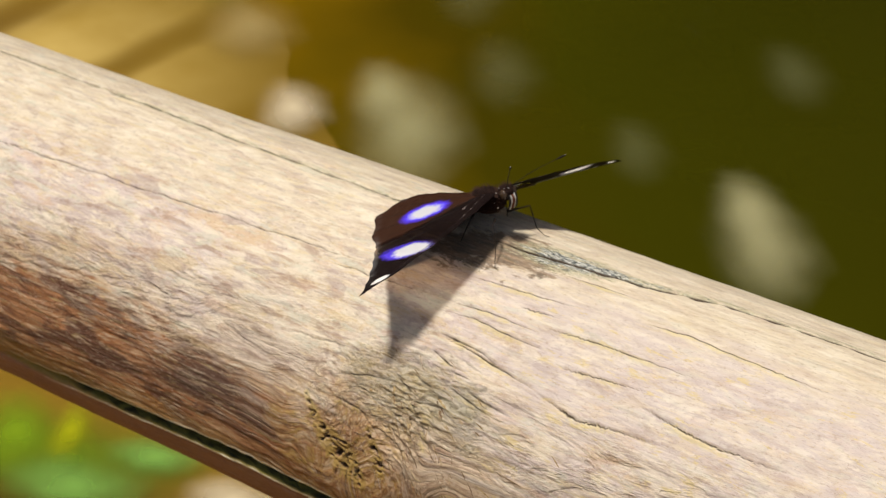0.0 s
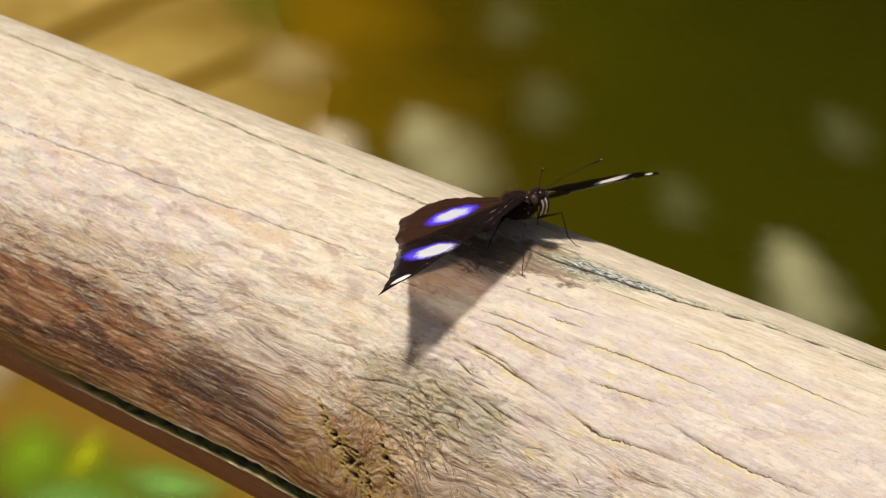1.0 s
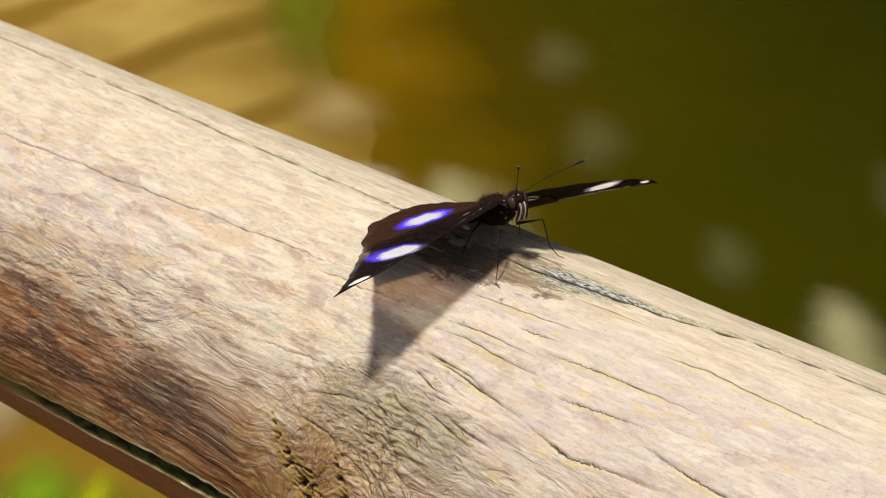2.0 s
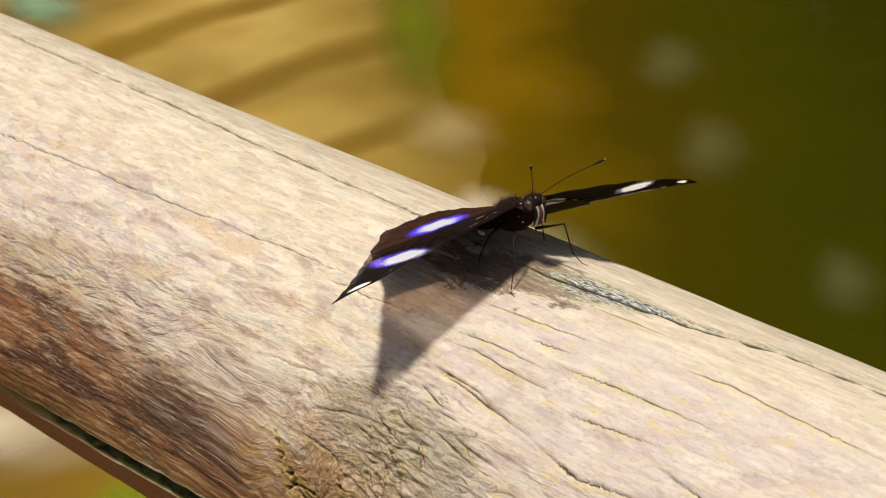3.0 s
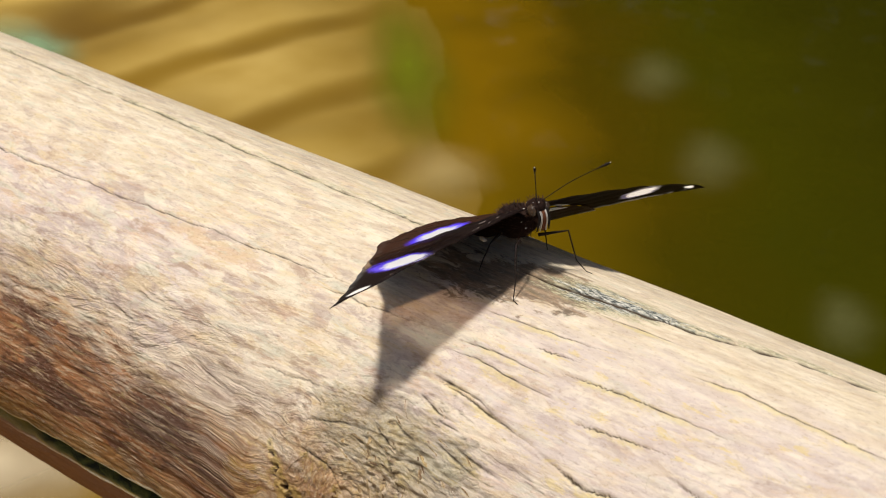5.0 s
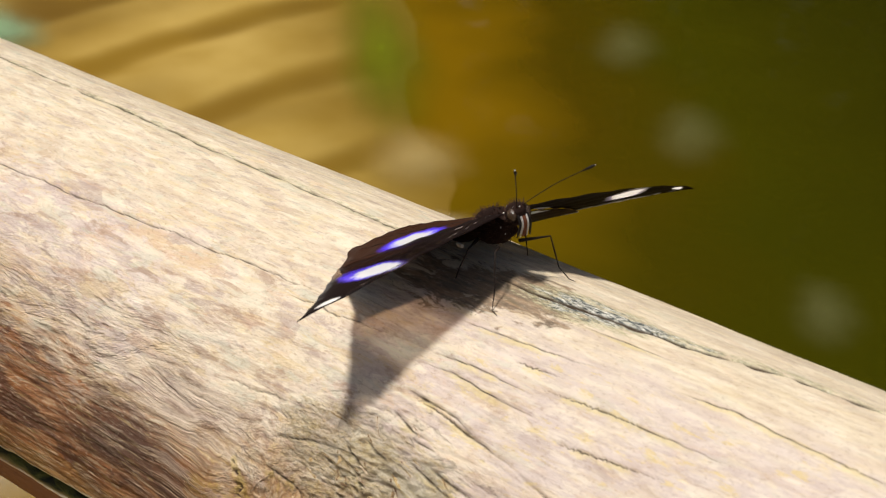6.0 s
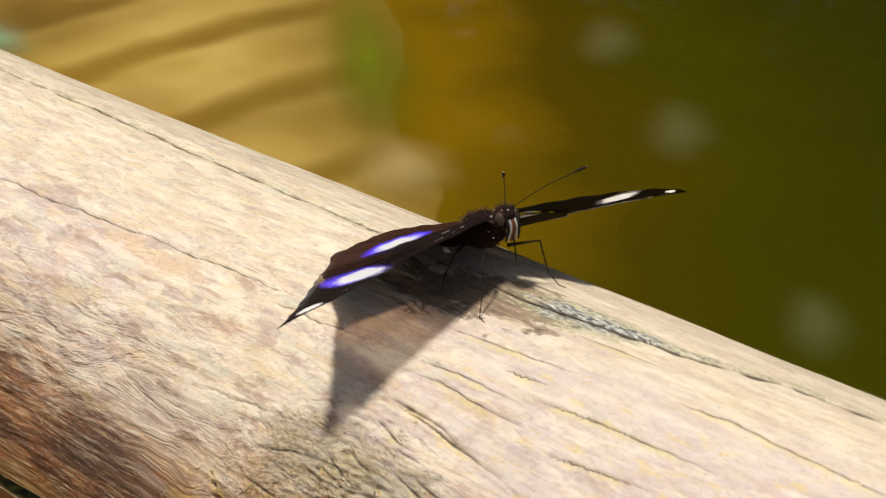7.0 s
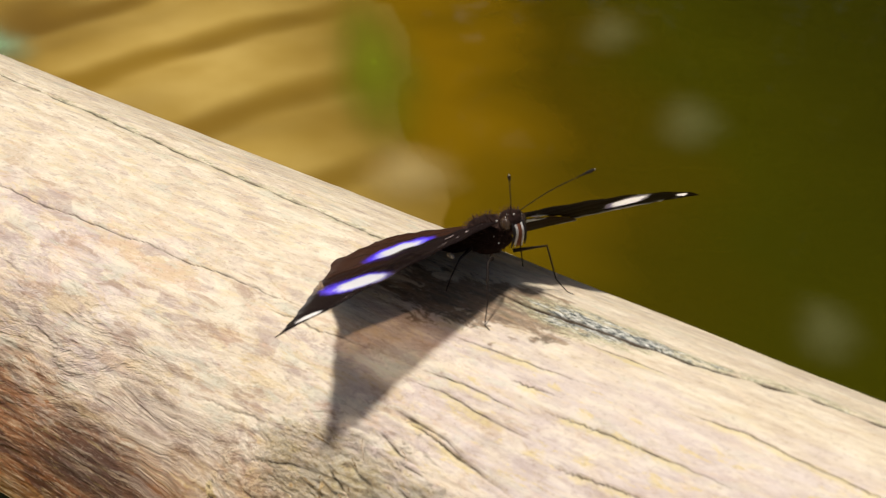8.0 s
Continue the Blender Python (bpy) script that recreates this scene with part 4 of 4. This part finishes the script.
def wing(name, segments, scallops, side, hind, lift, label):
    """A thin two-sided wing; side -1 or 1, camber and slope built in. Upper and lower faces have their own material."""
    rim = outline(segments, scallops)
    bm = bmesh.new()
    loop = [bm.verts.new(p) for p, _ in rim]
    bm.faces.new(loop)
    bmesh.ops.triangulate(bm, faces=bm.faces)
    for _ in range(5):
        long = [e for e in bm.edges if e.calc_length() > 1.6]
        if not long:
            break
        bmesh.ops.subdivide_edges(bm, edges=long, cuts=1)
        bmesh.ops.triangulate(bm, faces=[f for f in bm.faces if len(f.verts) > 3])
    bm.verts.ensure_lookup_table()
    flat = [(v.co.x, v.co.y) for v in bm.verts]
    tris = [tuple(v.index for v in f.verts) if f.normal.z > 0 else tuple(v.index for v in f.verts)[::-1] for f in bm.faces]
    bm.verts.index_update()
    border = [(e.verts[0].index, e.verts[1].index) for e in bm.edges if e.is_boundary]
    bm.free()
    outer = np.array([(p.x, p.y) for p, wavy in rim if wavy])

    def height(f, r):
        return wing_height(f, r, side) + lift

    n = len(flat)
    verts = []
    for dz in (0.05, -0.05):
        verts += [Vector((f, -side * r, height(f, r) + dz)) * 0.001 for f, r in flat]
    up = [t if side > 0 else t[::-1] for t in tris]
    up = [t[::-1] for t in up]
    faces = up + [tuple(i + n for i in t[::-1]) for t in up]
    faces += [(a, b, b + n, a + n) for a, b in border]
    ob = mesh_object(name, verts, faces, WING_UP if side > 0 else BACKLIT_WING, butterfly, label)
    me = ob.data
    me.materials.append(WING_UNDER if side > 0 else BACKLIT_UNDER)
    me.polygons.foreach_set("material_index", [0] * len(up) + [1] * (len(faces) - len(up)))
    data = np.array([(f, r, 1.0 if hind else 0.0) for f, r in flat] * 2, np.float32)
    me.attributes.new("wing", "FLOAT_VECTOR", "POINT").data.foreach_set("vector", data.ravel())
    fr = []
    for f, r in flat:
        d = np.hypot(outer[:, 0] - f, outer[:, 1] - r).min()
        fr.append(max(0.0, 1 - d / 1.1) * (1.0 if math.sin((f - r) * 1.1) > 0.1 else 0.0))
    me.attributes.new("fringe", "FLOAT", "POINT").data.foreach_set("value", np.array(fr * 2, np.float32))
    lines = [(q, CHITIN, 0.00006) for q in HIND_DULL] if hind else [(q, VEIN, 0.000075) for q in FORE_VEINS] + [(q, CHITIN, 0.00006) for q in FORE_DULL]
    for line, skin, thick in lines:
        bm = bmesh.new()
        pts = [Vector((p.x, -side * p.y, wing_height(p.x, p.y, side) + lift + 0.06)) * 0.001 for p in curve_points([(f, r, 0) for f, r in line], 16)]
        tube_into(bm, pts, list(np.linspace(thick, thick / 2, 16)), 5)
        part("vein", bm, skin, ob)
    return ob


WINGS = {}
for side in (1, -1):
    WINGS["fore", side] = wing("forewing", (COSTA, FORE_OUTER, FORE_INNER), (0, 0.35, 0), side, False, 0.25, "dark forewing with a white bar edged violet")
    WINGS["hind", side] = wing("hindwing", (HIND_LEAD, HIND_OUTER, HIND_INNER), (0, 0.5, 0), side, True, -0.15, "brown hindwing with a white and violet eyespot")


def body():
    bm = bmesh.new()
    tilt = Matrix.Rotation(radians(-24), 4, "Y")
    blob_into(bm, Vector((-1.2, 0, -2.4)) * 0.001, (0.0050, 0.0026, 0.0029), tilt, 32, 24, 0.16)
    thorax = part("thorax", bm, FUR, butterfly, "furry dark brown thorax")
    bm = bmesh.new()
    pts = curve_points([local(-11, 4, 6.2), local(-15.5, 4.4, 3.2), local(-20.5, 4.8, 1.4)], 14)
    tube_into(bm, pts, [0.0013 * math.sin(0.5 + 2.4 * i / 13) + 0.0003 for i in range(14)], 16)
    part("abdomen", bm, FUR, butterfly, "dark abdomen resting on the wood")
    bm = bmesh.new()
    hd = local(-2.5, 2.4, 11.6)
    blob_into(bm, hd, (0.0017, 0.0020, 0.0017), None, 24, 18, 0.18)
    head = part("head", bm, FUR, butterfly, "dark head with white flecks")
    for s in (1, -1):
        bm = bmesh.new()
        blob_into(bm, hd + Vector((0.0005, s * 0.0013, 0.0001)), (0.0010, 0.0008, 0.0011), None, 20, 14)
        part("eye", bm, EYE, head, "glossy brown compound eye")
        for mat, off, thick, text in ((WHITE_FUR, 0.00050, 0.00022, "white striped palp"), (CHITIN, 0.00095, 0.00024, "black stripe beside the palp"), (RUST_FUR, 0.00012, 0.00026, "rusty stripe of the face")):
            bm = bmesh.new()
            tube_into(bm, curve_points([hd + Vector((0.0013, s * off, 0.0006)), hd + Vector((0.0021, s * off, -0.0010)), hd + Vector((0.0017, s * off * 1.3, -0.0034))], 8), [thick * q for q in (0.5, 0.8, 1, 1, 1, 0.9, 0.7, 0.4)], 8)
            part("palp" if mat is WHITE_FUR else "stripe", bm, mat, head, text)
    rng = random.Random(3)
    for x, y, z in ((0.3, -1.0, 1.3), (0.9, -0.2, 1.4), (0.5, 0.9, 1.3), (-1.0, -1.2, 0.9), (-1.4, -1.6, -0.2), (-1.5, -2.0, -2.6), (-0.6, -1.8, -3.4)):
        bm = bmesh.new()
        size = rng.uniform(0.00008, 0.00017)
        blob_into(bm, hd + Vector((x, y, z)) * 0.001, (size, size * 1.3, size), None, 8, 6)
        part("fleck", bm, WHITE_FUR, head, "white fleck")
    bm = bmesh.new()
    for i in range(900):
        a, z = rng.uniform(0, math.tau), rng.uniform(-1, 1)
        q = math.sqrt(1 - z * z)
        d = Vector((q * math.cos(a), q * math.sin(a), z))
        if i % 4:
            root = Vector((-1.2, 0, -2.4)) * 0.001 + tilt.to_3x3() @ Vector((d.x * 0.0051, d.y * 0.0025, d.z * 0.0028))
        else:
            root = hd + Vector((d.x * 0.0016, d.y * 0.0019, d.z * 0.0016))
        way = (d + Vector((-0.7, 0, 0.1)) + Vector((rng.gauss(0, 0.3), rng.gauss(0, 0.3), rng.gauss(0, 0.3)))).normalized()
        side = way.orthogonal().normalized() * 0.00005
        l = rng.uniform(0.0006, 0.0013)
        bm.faces.new((bm.verts.new(root - side), bm.verts.new(root + side), bm.verts.new(root + way * l)))
    fur = part("fur", bm, HAIR, thorax, "fine brown body hair", smooth=False)
    fur["kind"] = "stuff"
    bm = bmesh.new()
    blob_into(bm, local(-10.0, -2.6, 5.3), (0.0009, 0.0004, 0.0004), None, 10, 8)
    part("fleck", bm, WHITE_FUR, thorax, "white fleck on the flank")
    for tip in ((8, 8.4, 20.9), (3.1, -4.4, 22.6)):
        s = 1 if tip[1] > 2 else -1
        a = hd + Vector((0.0006, s * 0.0005, 0.0014))
        b = local(*tip)
        mid = a.lerp(b, 0.45) + Vector((0, 0, 0.0005))
        bm = bmesh.new()
        line = curve_points([a, mid, b], 22)
        tube_into(bm, line, [0.00007] * 18 + [0.00011, 0.00021, 0.00026, 0.00016], 6)
        feeler = part("antenna", bm, CHITIN, butterfly, "thin dark clubbed antenna")
        bm = bmesh.new()
        blob_into(bm, b, (0.00011, 0.00011, 0.00011), None, 8, 6)
        part("tip", bm, WHITE_FUR, feeler, "pale tip")

def legs():
    for pts in (((-2.7, -1.5, 6.8), (-1.6, -3.6, 7.2), (0.2, -5.6, 2.2), (1.2, -7.3, -0.5), (2.6, -7.8, -0.6)),
                ((-2.8, 3.2, 6.4), (0.0, 7.5, 6.6), (1.2, 8.3, 1.2), (2.6, 9.2, -0.7), (3.8, 9.3, -0.8)),
                ((-9.0, 0.5, 5.6), (-8.2, -2.6, 5.2), (-9.2, -3.4, 2.2), (-9.8, -3.8, -0.1), (-10.6, -4.0, -0.2)),
                ((-9.5, 6.0, 6.0), (-8.0, 10.2, 5.4), (-8.6, 11.6, 1.0), (-9, 12.4, -1.6), (-9.6, 13.0, -1.8))):
        bm = bmesh.new()
        p = [local(*q) for q in pts]
        line = [p[0], p[0].lerp(p[1], 0.5), p[1], p[1].lerp(p[2], 0.5), p[2], p[3], p[4]]
        tube_into(bm, line, [0.00032, 0.00023, 0.00015, 0.00013, 0.00010, 0.00008, 0.00006], 7)
        part("leg", bm, LEG, butterfly, "thin dark jointed leg")


body()
legs()


def motions():
    near = [(0.0, 2.2, 0.0), (1.5, 1.9, 0.1), (3.0, 1.0, 0.5), (4.5, 0.6, 0.9), (6.3, 0.8, 1.0), (8.0, 0.8, 1.0)]
    far = [(0.0, -8.0, -11.2), (1.5, -7.4, -10.8), (3.5, -5.5, -9.8), (5.0, -4.8, -9.2), (8.0, -4.4, -8.8)]
    for (kind, side), ob in WINGS.items():
        if side > 0:
            sweep = 1.3 if kind == "fore" else 4.6
            sink, dip = (0.0, 0.0) if kind == "fore" else (1.0, -0.9)
            rows = [(t, Matrix.Rotation(radians(z * sweep), 4, "Z") @ Matrix.Rotation(radians(a + z * sink), 4, "X") @ Matrix.Rotation(radians(z * dip), 4, "Y")) for t, a, z in near]
        else:
            rows = [(t, Matrix.Rotation(radians(6), 4, "Z") @ Matrix.Rotation(radians(a), 4, "X") @ Matrix.Rotation(radians(b), 4, "Y")) for t, a, b in far]
        walk(ob, rows)
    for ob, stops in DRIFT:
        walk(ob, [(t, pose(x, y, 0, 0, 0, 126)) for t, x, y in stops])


motions()
